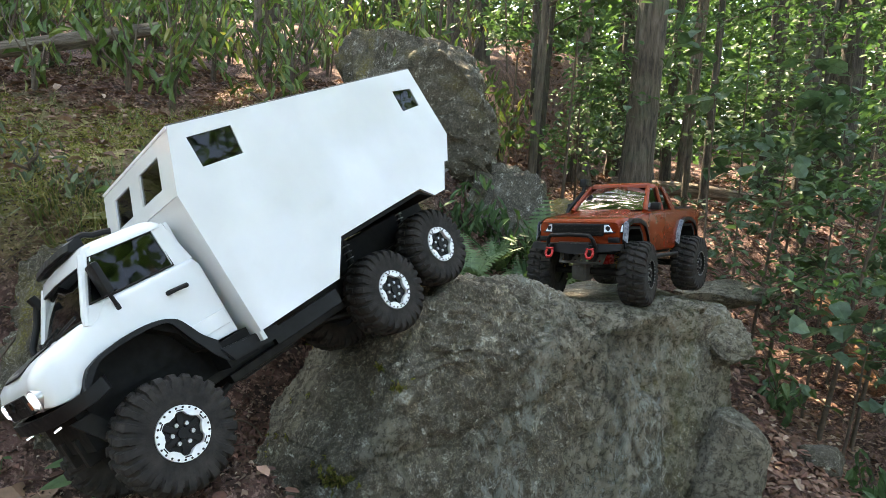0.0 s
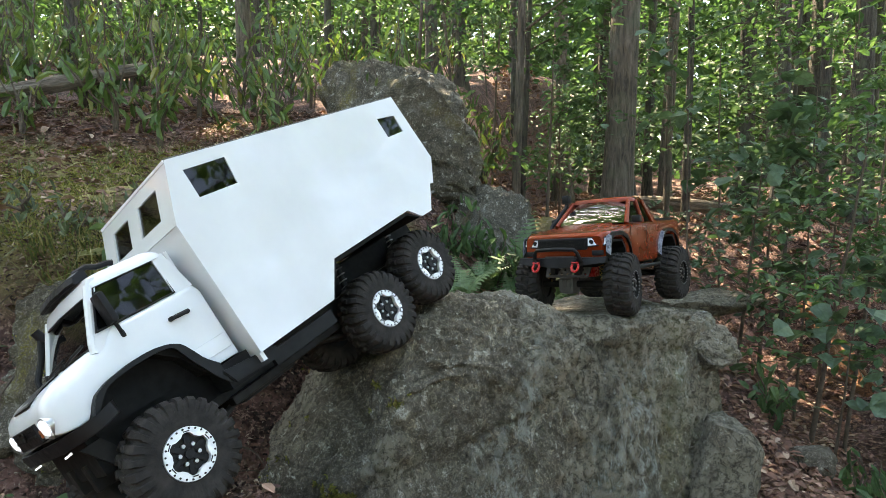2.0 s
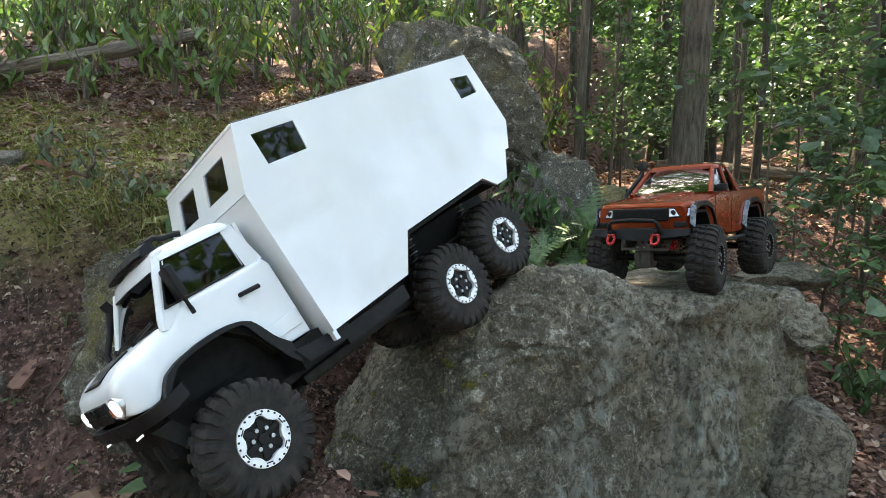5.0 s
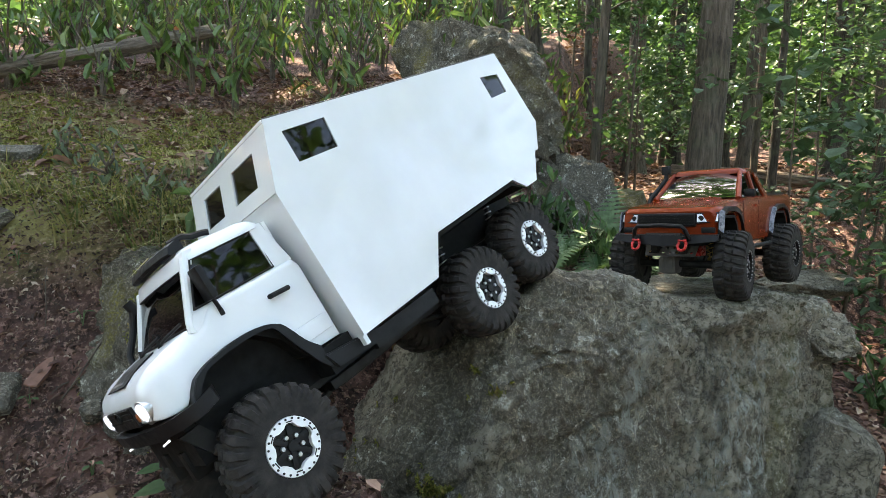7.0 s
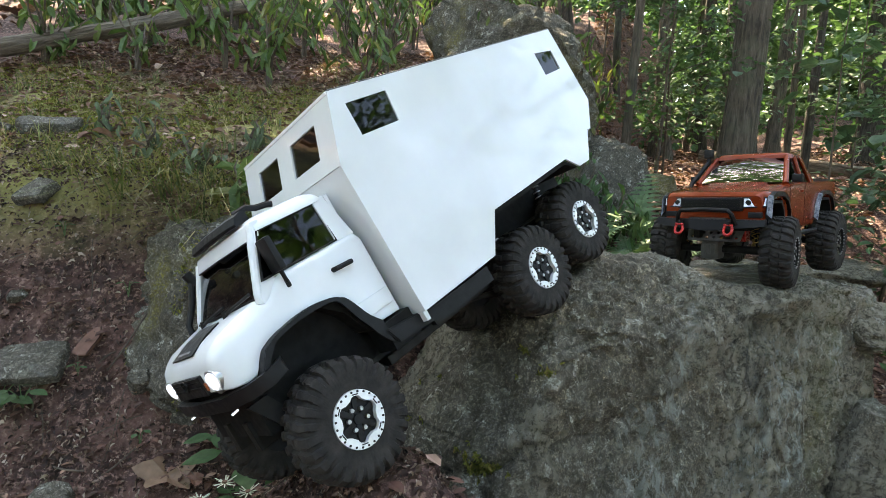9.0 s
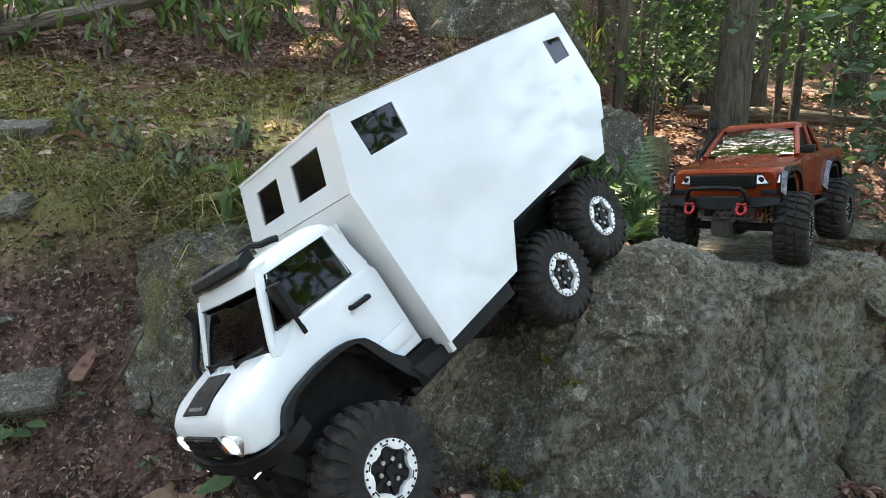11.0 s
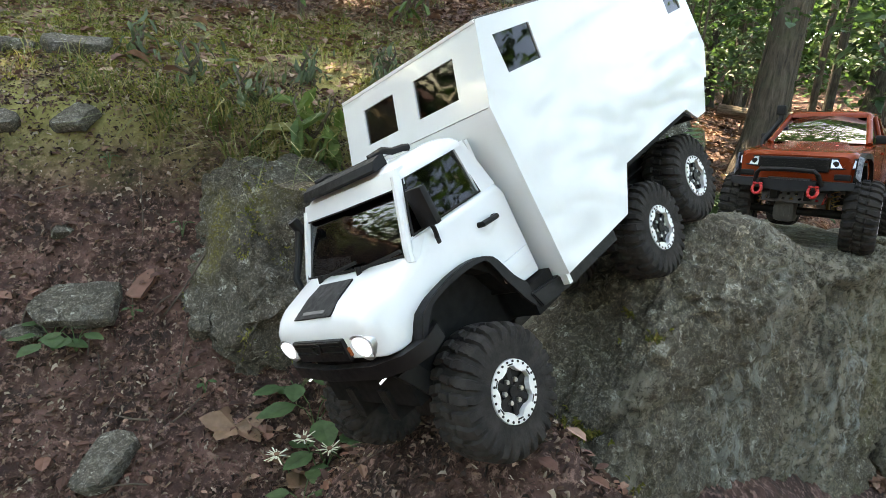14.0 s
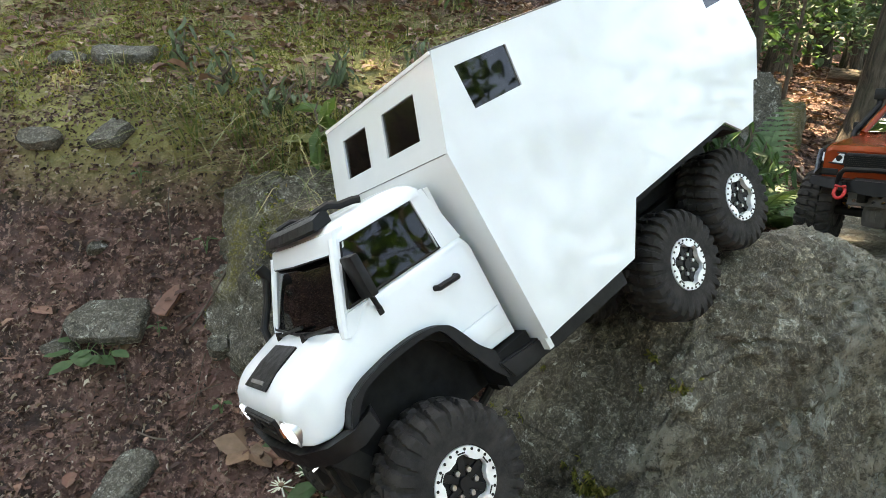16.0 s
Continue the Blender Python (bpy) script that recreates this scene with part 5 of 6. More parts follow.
def bark_build(c1, c2, ridges=1.0):
    def build(nt, bsdf):
        mp = nt.nodes.new("ShaderNodeMapping")
        mp.inputs["Scale"].default_value = (1, 1, 0.14)
        nt.links.new(coords(nt), mp.inputs["Vector"])
        r = noise_tex(nt, mp.outputs[0], 60, 6, 0.65, 0.6)
        n = noise_tex(nt, coords(nt), 7, 5)
        col = ramp(nt, r, [(0.36, tuple(c * 0.35 for c in c1)), (0.52, c1), (0.7, c2)])
        col = mix(nt, grey(nt, n, 0.5, 0.7), col, mix(nt, 0.5, col, (0.1, 0.12, 0.07)))
        nt.links.new(col, bsdf.inputs["Base Color"])
        bump(nt, bsdf, r, 1.0, 0.02 * ridges)
    return build


M_bark = material("grey_brown_bark", bark_build((0.09, 0.07, 0.052), (0.16, 0.13, 0.1)), 0.9)
M_bark_dark = material("dark_bark", bark_build((0.05, 0.042, 0.033), (0.09, 0.075, 0.06)), 0.9)
M_twig = material("twig_brown", two_tone((0.05, 0.035, 0.025), (0.1, 0.075, 0.055), 60, (0.7, 0.9)), 0.85)
M_rotten = material("rotten_wood", bark_build((0.2, 0.085, 0.04), (0.33, 0.15, 0.075), 1.6), 0.9)
M_log = material("dead_log", bark_build((0.13, 0.1, 0.075), (0.24, 0.2, 0.16)), 0.9)

LEAF_OUTLINES = {"oval": (0.5, 0.27), "lance": (0.42, 0.15), "broad": (0.5, 0.4)}


def leaves_mesh(name, spots, sizes, rng, mat, parent=None, shape="oval", flat=0.5, droop=0.0, curl=0.12, label="", kind=""):
    """Many leaves as one mesh, each a folded blade of six corners. flat: how level they lie; droop: how far their tips hang."""
    spots = np.asarray(spots, float)
    n = len(spots)
    sizes = np.broadcast_to(np.asarray(sizes, float), (n,))
    az = rng.uniform(0, 2 * np.pi, n)
    tip = np.stack([np.cos(az), np.sin(az), rng.normal(0, 1 - flat, n) - droop * rng.uniform(0.5, 1.5, n)], 1)
    tip /= np.linalg.norm(tip, axis=1, keepdims=True)
    up = np.stack([rng.normal(0, 1 - flat, n), rng.normal(0, 1 - flat, n), np.ones(n)], 1)
    side = np.cross(up, tip)
    side /= np.linalg.norm(side, axis=1, keepdims=True) + 1e-9
    up = np.cross(tip, side)
    mid, half = LEAF_OUTLINES[shape]
    L = sizes[:, None]
    c = curl * L * rng.uniform(0.3, 1.6, (n, 1))
    pts = np.stack([spots, spots + tip * L * mid * 0.8 + side * L * half + up * c, spots + tip * L * mid, spots + tip * L * mid * 0.8 - side * L * half + up * c,
                    spots + tip * L - up * c * 1.2, spots + tip * L * 0.8 + side * L * half * 0.78 + up * c * 0.4, spots + tip * L * 0.8 - side * L * half * 0.78 + up * c * 0.4], 1)
    base = 7 * np.arange(n)[:, None]
    quads = np.concatenate([base + [0, 2, 1, 1], base + [0, 3, 2, 2], base + [2, 4, 5, 1], base + [2, 3, 6, 4]], 0)
    me = bpy.data.meshes.new(name)
    faces = [tuple(q[:3]) if q[2] == q[3] else tuple(q) for q in quads.tolist()]
    me.from_pydata(pts.reshape(-1, 3).tolist(), [], faces)
    me.materials.append(mat)
    ob = new(name, me)
    ob.parent = parent
    return tagged(ob, label, kind=kind)


def trunk_bm(path, radii, seg=12, rough=0.06, seed=0.0):
    bm = bmesh.new()
    rings = []
    for p, r in zip(path, radii):
        ring = []
        for k in range(seg):
            t = 2 * math.pi * k / seg
            rr = r * (1 + rough * fbm(math.cos(t) * 1.5 + seed, math.sin(t) * 1.5, p[2] * 2.0, 3))
            ring.append(bm.verts.new((p[0] + rr * math.cos(t), p[1] + rr * math.sin(t), p[2])))
        rings.append(ring)
    for a, b in zip(rings, rings[1:]):
        for k in range(seg):
            bm.faces.new((a[k], a[(k + 1) % seg], b[(k + 1) % seg], b[k]))
    bm.faces.new(rings[-1])
    return bm


def tree(x, y, dia, height, seed, mat, lean=(0.0, 0.0), crown_n=500, crown_from=0.5, spread=1.0, leaf=0.1, leaf_mat=None, label="", seg=12, name="tree", leaf_shape="oval"):
    rng = np.random.default_rng(seed)
    z0 = ground_z(x, y) - 0.04
    root = thing(name, Matrix.Translation((x, y, z0)), label or "slim forest tree with green leaves", "tree", "trees of the wood")
    hs = np.linspace(0, 1, 14) ** 1.3
    wob = rng.normal(0, 0.012, (14, 2)).cumsum(0) * height * 0.25
    path = [(lean[0] * h * height + wob[i, 0] * h, lean[1] * h * height + wob[i, 1] * h, h * height) for i, h in enumerate(hs)]
    rad = [dia / 2 * (1.0 - 0.72 * h) * (1 + 0.55 * math.exp(-h * height / (dia * 0.9))) for h in hs]
    tr = part("trunk", trunk_bm(path, rad, seg, 0.1, seed * 1.7), mat, root, "", True, 70)
    spots = []
    for k in range(9):
        h = crown_from + (0.97 - crown_from) * (k + rng.uniform(0, 0.8)) / 9
        i = min(int(np.searchsorted(hs, h)), 13)
        p = Vector(path[i])
        a = rng.uniform(0, 2 * math.pi)
        ln = spread * rng.uniform(0.5, 1.0) * (1.15 - 0.6 * h)
        q = p + Vector((math.cos(a) * ln, math.sin(a) * ln, ln * rng.uniform(0.1, 0.5)))
        m = (p + q) / 2 + Vector((0, 0, 0.08 * ln))
        part("limb", tube_bm([p, m, q], [rad[i] * 0.42, rad[i] * 0.25, rad[i] * 0.1], 6), mat, root, "", True)
        t = rng.uniform(0.3, 1.05, crown_n // 9)
        c = np.array(p)[None] * (1 - t[:, None]) + np.array(q)[None] * t[:, None]
        spots.append(c + rng.normal(0, 1, c.shape) * [0.24 * ln, 0.24 * ln, 0.1 * ln])
    leaves_mesh("crown", np.concatenate(spots), rng.uniform(0.6, 1.2, 9 * (crown_n // 9)) * leaf, rng, leaf_mat or M_leaf, root, leaf_shape, 0.6, 0.25)
    return root


# the trees that stand out, then the wood behind them
tree(1.06, 2.74, 0.16, 7.0, 1, M_bark, (0.03, 0.01), 700, 0.62, 1.6, 0.11, None, "tall straight tree with ridged grey-brown bark", 20)
NEAR = [(1.38, 5.6, 0.17, 8), (2.75, 4.2, 0.13, 7), (3.2, 4.0, 0.15, 8), (0.52, 2.5, 0.045, 3.2), (0.66, 3.3, 0.04, 3.4), (0.75, 4.4, 0.06, 4.5), (1.62, 3.5, 0.045, 4), (1.9, 3.9, 0.06, 4.5),
        (2.1, 3.0, 0.035, 3), (2.6, 6.2, 0.14, 8), (0.3, 3.6, 0.08, 5), (-0.5, 3.3, 0.05, 4), (-1.1, 3.6, 0.1, 6), (-2.4, 3.4, 0.14, 7), (-1.8, 2.9, 0.07, 5), (1.95, 5.6, 0.09, 6),
        (3.7, 5.2, 0.1, 6), (1.2, 7.5, 0.16, 8), (2.3, 8.0, 0.15, 8), (-3.3, 3.2, 0.12, 6), (0.1, 5.2, 0.12, 7)]
for i, (x, y, d, h) in enumerate(NEAR):
    tree(x, y, d, h, 20 + i, M_bark_dark if i % 3 else M_bark, ((i % 5 - 2) * 0.012, (i % 3 - 1) * 0.012), 1000 if y < 5 else 800, 0.22 if d < 0.08 else 0.35, 0.9 if d < 0.08 else 1.3, 0.06, M_leaf_dull if i % 4 == 1 else M_leaf)
rng = np.random.default_rng(7)
for i in range(44):
    y = rng.uniform(6.5, 17)
    x = rng.uniform(-0.75, 0.95) * y + 0.2
    tree(x, y, rng.uniform(0.08, 0.24), rng.uniform(7, 11), 100 + i, M_bark_dark, (rng.normal(0, 0.012), rng.normal(0, 0.01)), 540, 0.2, 1.9, 0.11, M_leaf if i % 3 else M_leaf_dull, "distant forest tree with dark trunk", 9)


rng = np.random.default_rng(17)
for i in range(26):
    a, r = rng.uniform(math.pi * 0.92, math.pi * 2.08), rng.uniform(3.2, 11)
    tree(r * math.cos(a), r * math.sin(a), rng.uniform(0.07, 0.2), rng.uniform(6, 9), 160 + i, M_bark_dark, (rng.normal(0, 0.012), rng.normal(0, 0.01)), 180, 0.5, 1.5, 0.16, M_leaf, "distant forest tree with dark trunk", 9)


def saplings():
    rng = np.random.default_rng(11)
    spots = [(1.35, 2.0), (1.6, 2.3), (1.8, 2.0), (1.25, 3.0), (1.7, 2.9), (2.0, 2.5), (0.95, 3.6), (0.45, 3.0), (0.7, 2.7), (2.3, 3.5), (1.5, 4.2), (0.25, 2.7), (2.5, 2.6), (1.15, 4.8), (2.0, 5.0),
             (0.85, 5.6), (0.5, 4.0), (2.9, 3.2), (-0.2, 3.1), (0.05, 2.5), (1.5, 1.75), (2.15, 2.1)]
    for i, (x, y) in enumerate(spots):
        h = rng.uniform(0.9, 1.9)
        tree(x, y, rng.uniform(0.012, 0.022), h, 300 + i, M_twig, (rng.normal(0, 0.06), rng.normal(0, 0.06)), 520, 0.22, 0.45, 0.045, M_leaf_dull if i % 3 != 2 else M_leaf,
             "thin understorey sapling with broad green leaves", 6, "sapling")


saplings()
for i, (x, y, h, n) in enumerate([(1.12, 1.95, 1.15, 70), (1.5, 1.85, 1.3, 110), (1.75, 1.7, 1.0, 90), (1.42, 1.5, 0.55, 45)]):
    tree(x, y, 0.012, h, 340 + i, M_twig, (0.03 * (i - 1), -0.05), n, 0.35, 0.34, 0.075, M_leaf_dull, "young maple with broad pale green leaves", 6, "sapling", "broad")


def far_woods():
    rng = np.random.default_rng(5)
    n = 130000
    y = rng.uniform(6, 24, n)
    x = rng.uniform(-0.95, 1.15, n) * y
    z = np.array([curve_at(FLOOR, v) for v in y]) + rng.beta(1.1, 1.6, n) * (1.5 + 0.42 * y)
    # gather the leaves into ragged layers
    keep = np.array([noise.noise(Vector((a * 0.55, b * 0.55, c * 1.1))) for a, b, c in zip(x, y, z)]) > -0.02
    p = np.stack([x, y, z], 1)[keep]
    tagged(leaves_mesh("far_woods", p, rng.uniform(0.06, 0.15, len(p)) * (0.55 + p[:, 1] / 14), rng, M_leaf, None, "oval", 0.55, 0.2, 0.1, "dense green foliage of the far wood", "stuff"), category="woods")
    # the wood goes on round about; out of view its bright gaps serve reflections
    n = 42000
    y = rng.uniform(18, 34, n)
    p = np.stack([rng.uniform(-0.95, 1.15, n) * y, y, np.array([curve_at(FLOOR, v) for v in y]) + rng.beta(1.0, 1.3, n) * (1 + 0.5 * y)], 1)
    tagged(leaves_mesh("far_woods", p, rng.uniform(0.35, 0.7, n), rng, M_leaf, None, "oval", 0.5, 0.2, 0.1, "green wall of leaves far off in the wood", "stuff"), category="woods")
    # unseen ring, dense low down and open higher, added for reflections and side light
    n = 90000
    a, r = rng.uniform(0, 2 * np.pi, n), rng.uniform(7, 13, n)
    p = np.stack([r * np.cos(a), r * np.sin(a), -1.5 + 10 * rng.beta(0.9, 1.5, n)], 1)
    keep = np.array([noise.noise(Vector((u * 0.33, v * 0.33, w * 0.33))) for u, v, w in p]) > np.where(p[:, 2] < 2.2, -0.2, 0.14) + 0.08 * (p[:, 0] > 0.75 * np.hypot(p[:, 0], p[:, 1])) * (p[:, 2] > 2.5)
    p = p[keep & ((p[:, 1] < 5.5) | (np.abs(p[:, 0]) > 1.2 * np.abs(p[:, 1])))]
    tagged(leaves_mesh("far_woods", p, rng.uniform(0.17, 0.36, len(p)), rng, M_leaf, None, "oval", 0.5, 0.2, 0.1, "unseen ring of leaves that shapes side light and reflections", "stuff"), category="woods")
    # unseen canopy, thinned and thickened to place shade and sun patches
    n = 13000
    p = np.stack([rng.uniform(-14, 14, n), rng.uniform(-12, 16, n), rng.uniform(6.5, 11, n)], 1)
    keep = np.array([noise.noise(Vector((a * 0.5, b * 0.5, 3.0))) for a, b, c in p]) > CANOPY_GAP + 0.25 * np.clip((p[:, 1] - 3) / 4, 0, 1) * np.clip(p[:, 0] / 2, 0, 1) - 0.5 * (np.hypot(p[:, 0] + 2.5, p[:, 1] - 4.7) < 1.9)
    # holes cut for skylight from above and sun on the forest floor
    keep &= (np.hypot(p[:, 0] - 0.3, p[:, 1] + 0.2) > 4.2) & (np.hypot(p[:, 0] + 0.8, p[:, 1] - 5.8) > 1.0) & (np.hypot(p[:, 0] + 0.7, p[:, 1] - 7.3) > 1.1)
    p = p[keep]
    # an unseen thick crown, added to keep the sun off the rocks
    n = 820
    a, r = rng.uniform(0, 2 * np.pi, n), 2.5 * np.sqrt(rng.uniform(0, 1, n))
    crown = np.stack([-2.3 + r * np.cos(a), 4.85 + r * np.sin(a), rng.uniform(7.4, 9.2, n)], 1)
    p = np.concatenate([p, crown])
    # a slanting hole cut to let sun onto the outcrop
    p = p[np.hypot(p[:, 0] + 2.2 + 0.27 * (p[:, 2] - 8.3), p[:, 1] - 6.35 - 0.51 * (p[:, 2] - 8.3)) > 0.6]
    tagged(leaves_mesh("canopy", p, rng.uniform(0.25, 0.5, len(p)), rng, M_leaf, None, "oval", 0.75, 0.1, 0.1, "unseen high leaf canopy placed overhead to shape the daylight", "stuff"), category="canopy")


CANOPY_GAP = -0.05
far_woods()


def shrub(x, y, seed, label, h=0.45, stems=5, per=9, leaf=0.064, mat=None, spread=0.16):
    rng = np.random.default_rng(seed)
    root = thing("shrub", Matrix.Translation((x, y, ground_z(x, y) - 0.01)), label, "shrub", "shrubs on the bank")
    for _ in range(stems):
        a = rng.uniform(0, 2 * math.pi)
        hh = h * rng.uniform(0.55, 1.15)
        s = spread * rng.uniform(0.3, 1.2)
        pts = [Vector((math.cos(a) * s * t ** 1.6 + 0.01 * math.cos(9 * t + a), math.sin(a) * s * t ** 1.6 + 0.01 * math.sin(7 * t), hh * t)) for t in (0, 0.3, 0.6, 0.85, 1)]
        part("stem", tube_bm(pts, [0.004, 0.0035, 0.003, 0.002, 0.001], 5), M_twig, root)
        t = rng.uniform(0.25, 1.0, per)
        c = np.array([[np.interp(q, (0, 0.3, 0.6, 0.85, 1), [p[k] for p in pts]) for k in range(3)] for q in t])
        leaves_mesh("foliage", c + rng.normal(0, 0.018, c.shape), rng.uniform(0.6, 1.25, per) * leaf, rng, mat or M_brush, root, "lance", 0.35, 1.3, 0.1)
    return root


rng = np.random.default_rng(21)
for i in range(78):
    y = rng.uniform(1.65, 3.3)
    x = rng.uniform(-1.15, 0.22) * (0.55 + 0.5 * y)
    shrub(x, y, 500 + i, "leafy brush with drooping narrow leaves and dark stems", rng.uniform(0.25, 0.5) * (0.75 + 0.12 * y))
for i, (x, y) in enumerate([(-0.62, 0.93), (-0.78, 1.0), (-0.55, 1.08), (-0.95, 1.1), (-0.4, 1.12)]):
    shrub(x, y, 650 + i, "small drooping weed with soft grey-green leaves", 0.09, 5, 9, 0.034, M_weed, 0.035)
shrub(-0.475, 0.865, 690, "yellowing weed with long arching green leaves", 0.1, 6, 5, 0.085, M_brush, 0.09)
for i, (x, y) in enumerate([(0.3, 1.88), (0.2, 1.75), (0.36, 1.7), (0.62, 1.6), (0.8, 1.75), (0.45, 1.75), (0.95, 1.55), (1.25, 1.55), (1.45, 1.4)]):
    shrub(x, y, 680 + i, "low green undergrowth beside the rocks", 0.2, 5, 12, 0.06, M_leaf, 0.1)


def frond(root, az, length, lift, rng, upright=0.0):
    pts = []
    for t in np.linspace(0, 1, 21):
        out = length * (0.25 * t + 0.55 * t * t) * (1 - 0.72 * upright)
        pts.append(Vector((math.cos(az) * out, math.sin(az) * out, length * (lift * (1.25 * t - 0.55 * t * t) * (1 - upright) + upright * (0.98 * t - 0.1 * t * t)))))
    bm = bmesh.new()
    add_tube(bm, pts, [0.0022 * (1.1 - t) for t in np.linspace(0, 1, 21)], 5)
    for i in range(2, 21):
        t = i / 20
        d = (pts[i] - pts[i - 1]).normalized()
        for s in (-1, 1):
            side = (d.cross(Vector((0, 0, 1))) if upright < 0.5 else Vector((0.93, -0.3, 0.1))).normalized() * s
            w = length * 0.27 * math.sin(math.pi * min(1, t * 0.9 + 0.12)) ** 0.8 * (1.05 - 0.75 * t)
            # toothed leaflet
            base = pts[i]
            edge = []
            for k in range(7):
                q = k / 6
                p = base + side * w * q + d * w * 0.25 * q - Vector((0, 0, 0.18 * w * q * q))
                edge.append((p, d * w * 0.185 * (1 - q) ** 0.7 * (1.0 if k % 2 else 0.55)))
            a = [bm.verts.new(p + e) for p, e in edge]
            b = [bm.verts.new(p - e) for p, e in edge]
            for k in range(6):
                bm.faces.new((a[k], a[k + 1], b[k + 1], b[k]))
    part("frond", bm, M_fern, root)


def fern(x, y, seed, size=0.24, n=7):
    rng = np.random.default_rng(seed)
    root = thing("fern", Matrix.Translation((x, y, max(ground_z(x, y), boulder_z(x, y) if 0 < x < 0.8 and y < 1.34 else -9) - 0.005)), "green fern with arching toothed fronds", "fern", "ferns")
    for k in range(n):
        frond(root, 2 * math.pi * (k + rng.uniform(-0.3, 0.3)) / n, size * rng.uniform(0.75, 1.1), rng.uniform(0.55, 1.0), rng)


for i, (x, y, s) in enumerate([(0.26, 1.22, 0.15), (0.22, 1.3, 0.2), (0.2, 1.46, 0.24), (0.42, 1.62, 0.24), (0.52, 1.72, 0.22), (0.3, 1.62, 0.22), (0.62, 1.9, 0.22)]):
    fern(x, y, 700 + i, s)
tall = thing("fern", Matrix.Translation((0.46, 1.86, ground_z(0.46, 1.86) - 0.005)), "tall upright green fern with toothed fronds", "fern", "ferns")
for az, ln, up in ((0.6, 0.36, 1.0), (1.4, 0.28, 0.9), (3.6, 0.24, 0.35), (5.2, 0.22, 0.3)):
    frond(tall, az, ln, 0.7, np.random.default_rng(3), up)


M_moss_stone = material("moss_covered_stone", rock_build(2.2, 5.5), 0.95)


# ---- logs, stones, fallen leaves and grass ----
def log(name, a, b, r, seed, mat, label):
    a, b = Vector(a), Vector(b)
    d = b - a
    m = Matrix.Translation(a) @ d.to_track_quat("Z", "Y").to_matrix().to_4x4()
    n = 16
    path = [(0.01 * math.sin(3 * t + seed), 0.012 * math.cos(2.2 * t + seed), d.length * t) for t in np.linspace(0, 1, n)]
    rad = [r * (1 - 0.25 * t) * (1 + 0.12 * math.sin(9 * t + seed)) for t in np.linspace(0, 1, n)]
    bm = trunk_bm(path, rad, 14, 0.3, seed)
    ob = part(name, bm, mat, None, "", True, 60)
    ob.matrix_world = m
    return tagged(ob, label, "log")


def on_ground(x, y, up=0.0):
    return (x, y, ground_z(x, y) + up)


log("rotten_log", (2.2, 2.95, -0.68), (2.04, 2.2, -0.92), 0.055, 1.0, M_rotten, "split rotten log with orange-brown wood")
log("dead_log", on_ground(1.35, 4.25, 0.12), on_ground(2.5, 3.75, 0.05), 0.05, 4.0, M_log, "grey fallen trunk across the forest floor")
log("dead_log", on_ground(-1.72, 1.5, 0.05), on_ground(-1.08, 2.2, 0.17), 0.032, 7.0, M_log, "pale fallen trunk behind the brush")
log("branch", on_ground(0.6, 2.2, 0.03), on_ground(0.95, 1.9, 0.08), 0.014, 9.0, M_log, "broken branch on the slope")
for i in range(60):
    r2 = np.random.default_rng(900 + i)
    x, y = r2.uniform(-0.9, -0.15), r2.uniform(0.3, 1.0)
    a = r2.uniform(0, 6.28)
    ln = r2.uniform(0.03, 0.11)
    log("twig", on_ground(x, y, 0.004), on_ground(x + ln * math.cos(a), y + ln * math.sin(a), 0.008), r2.uniform(0.0006, 0.0018), i, M_twig, "thin dry twig on the dirt bank")
for i, (x, y, s, t, up) in enumerate([(-0.85, 0.6, (0.03, 0.025, 0.015), 1.2, 0.0), (1.25, 1.35, (0.07, 0.06, 0.05), 0.4, 0.01),
                                      (0.78, 1.6, (0.1, 0.08, 0.1), 0.7, 0.03), (0.62, 1.55, (0.07, 0.06, 0.09), 0.2, 0.03), (-1.2, 1.05, (0.05, 0.03, 0.02), 0.4, 0.0)]):
    stone("stone", on_ground(x, y, up), s, 20 + i * 3.1, M_rock_left, "flat grey stone half sunk in the dirt", 3, t, 0.3, "stones on the bank")


def slab(centre, size, turn, tilt, seed, label, mat=None):
    """An angular flat stone: a chipped, bevelled block with broken edges."""
    bm = bmesh.new()
    rs = np.random.default_rng(seed)
    n = 9
    rim = []
    for k in range(n):
        a = 2 * math.pi * (k + rs.uniform(-0.25, 0.25)) / n
        r = rs.uniform(0.82, 1.0) / max(abs(math.cos(a)), abs(math.sin(a))) ** 0.8
        rim.append((r * math.cos(a) * size[0], r * math.sin(a) * size[1]))
    rings = [[(x * k, y * k, z) for x, y in rim] for k, z in ((0.86, -size[2]), (1.0, -0.5 * size[2]), (1.0, 0.6 * size[2]), (0.93, size[2]))]
    bm = loft_bm(rings)
    bmesh.ops.triangulate(bm, faces=[f for f in bm.faces if len(f.verts) > 4])
    bmesh.ops.subdivide_edges(bm, edges=bm.edges[:], cuts=4, use_grid_fill=True)
    for v in bm.verts:
        p = v.co * 30
        v.co += Vector((fbm(p.x, p.y, p.z + seed, 3), fbm(p.y, p.z, p.x + seed, 3), fbm(p.z, p.x, p.y + seed, 3) * 0.7)) * size[2] * 0.3
    ob = part("flat_stone", bm, mat or M_slab, None, "", True, 28)
    ob.matrix_world = Matrix.Translation(centre) @ pose(0, 0, 0, *tilt, turn)
    return tagged(ob, label, "rock", "stones on the bank")


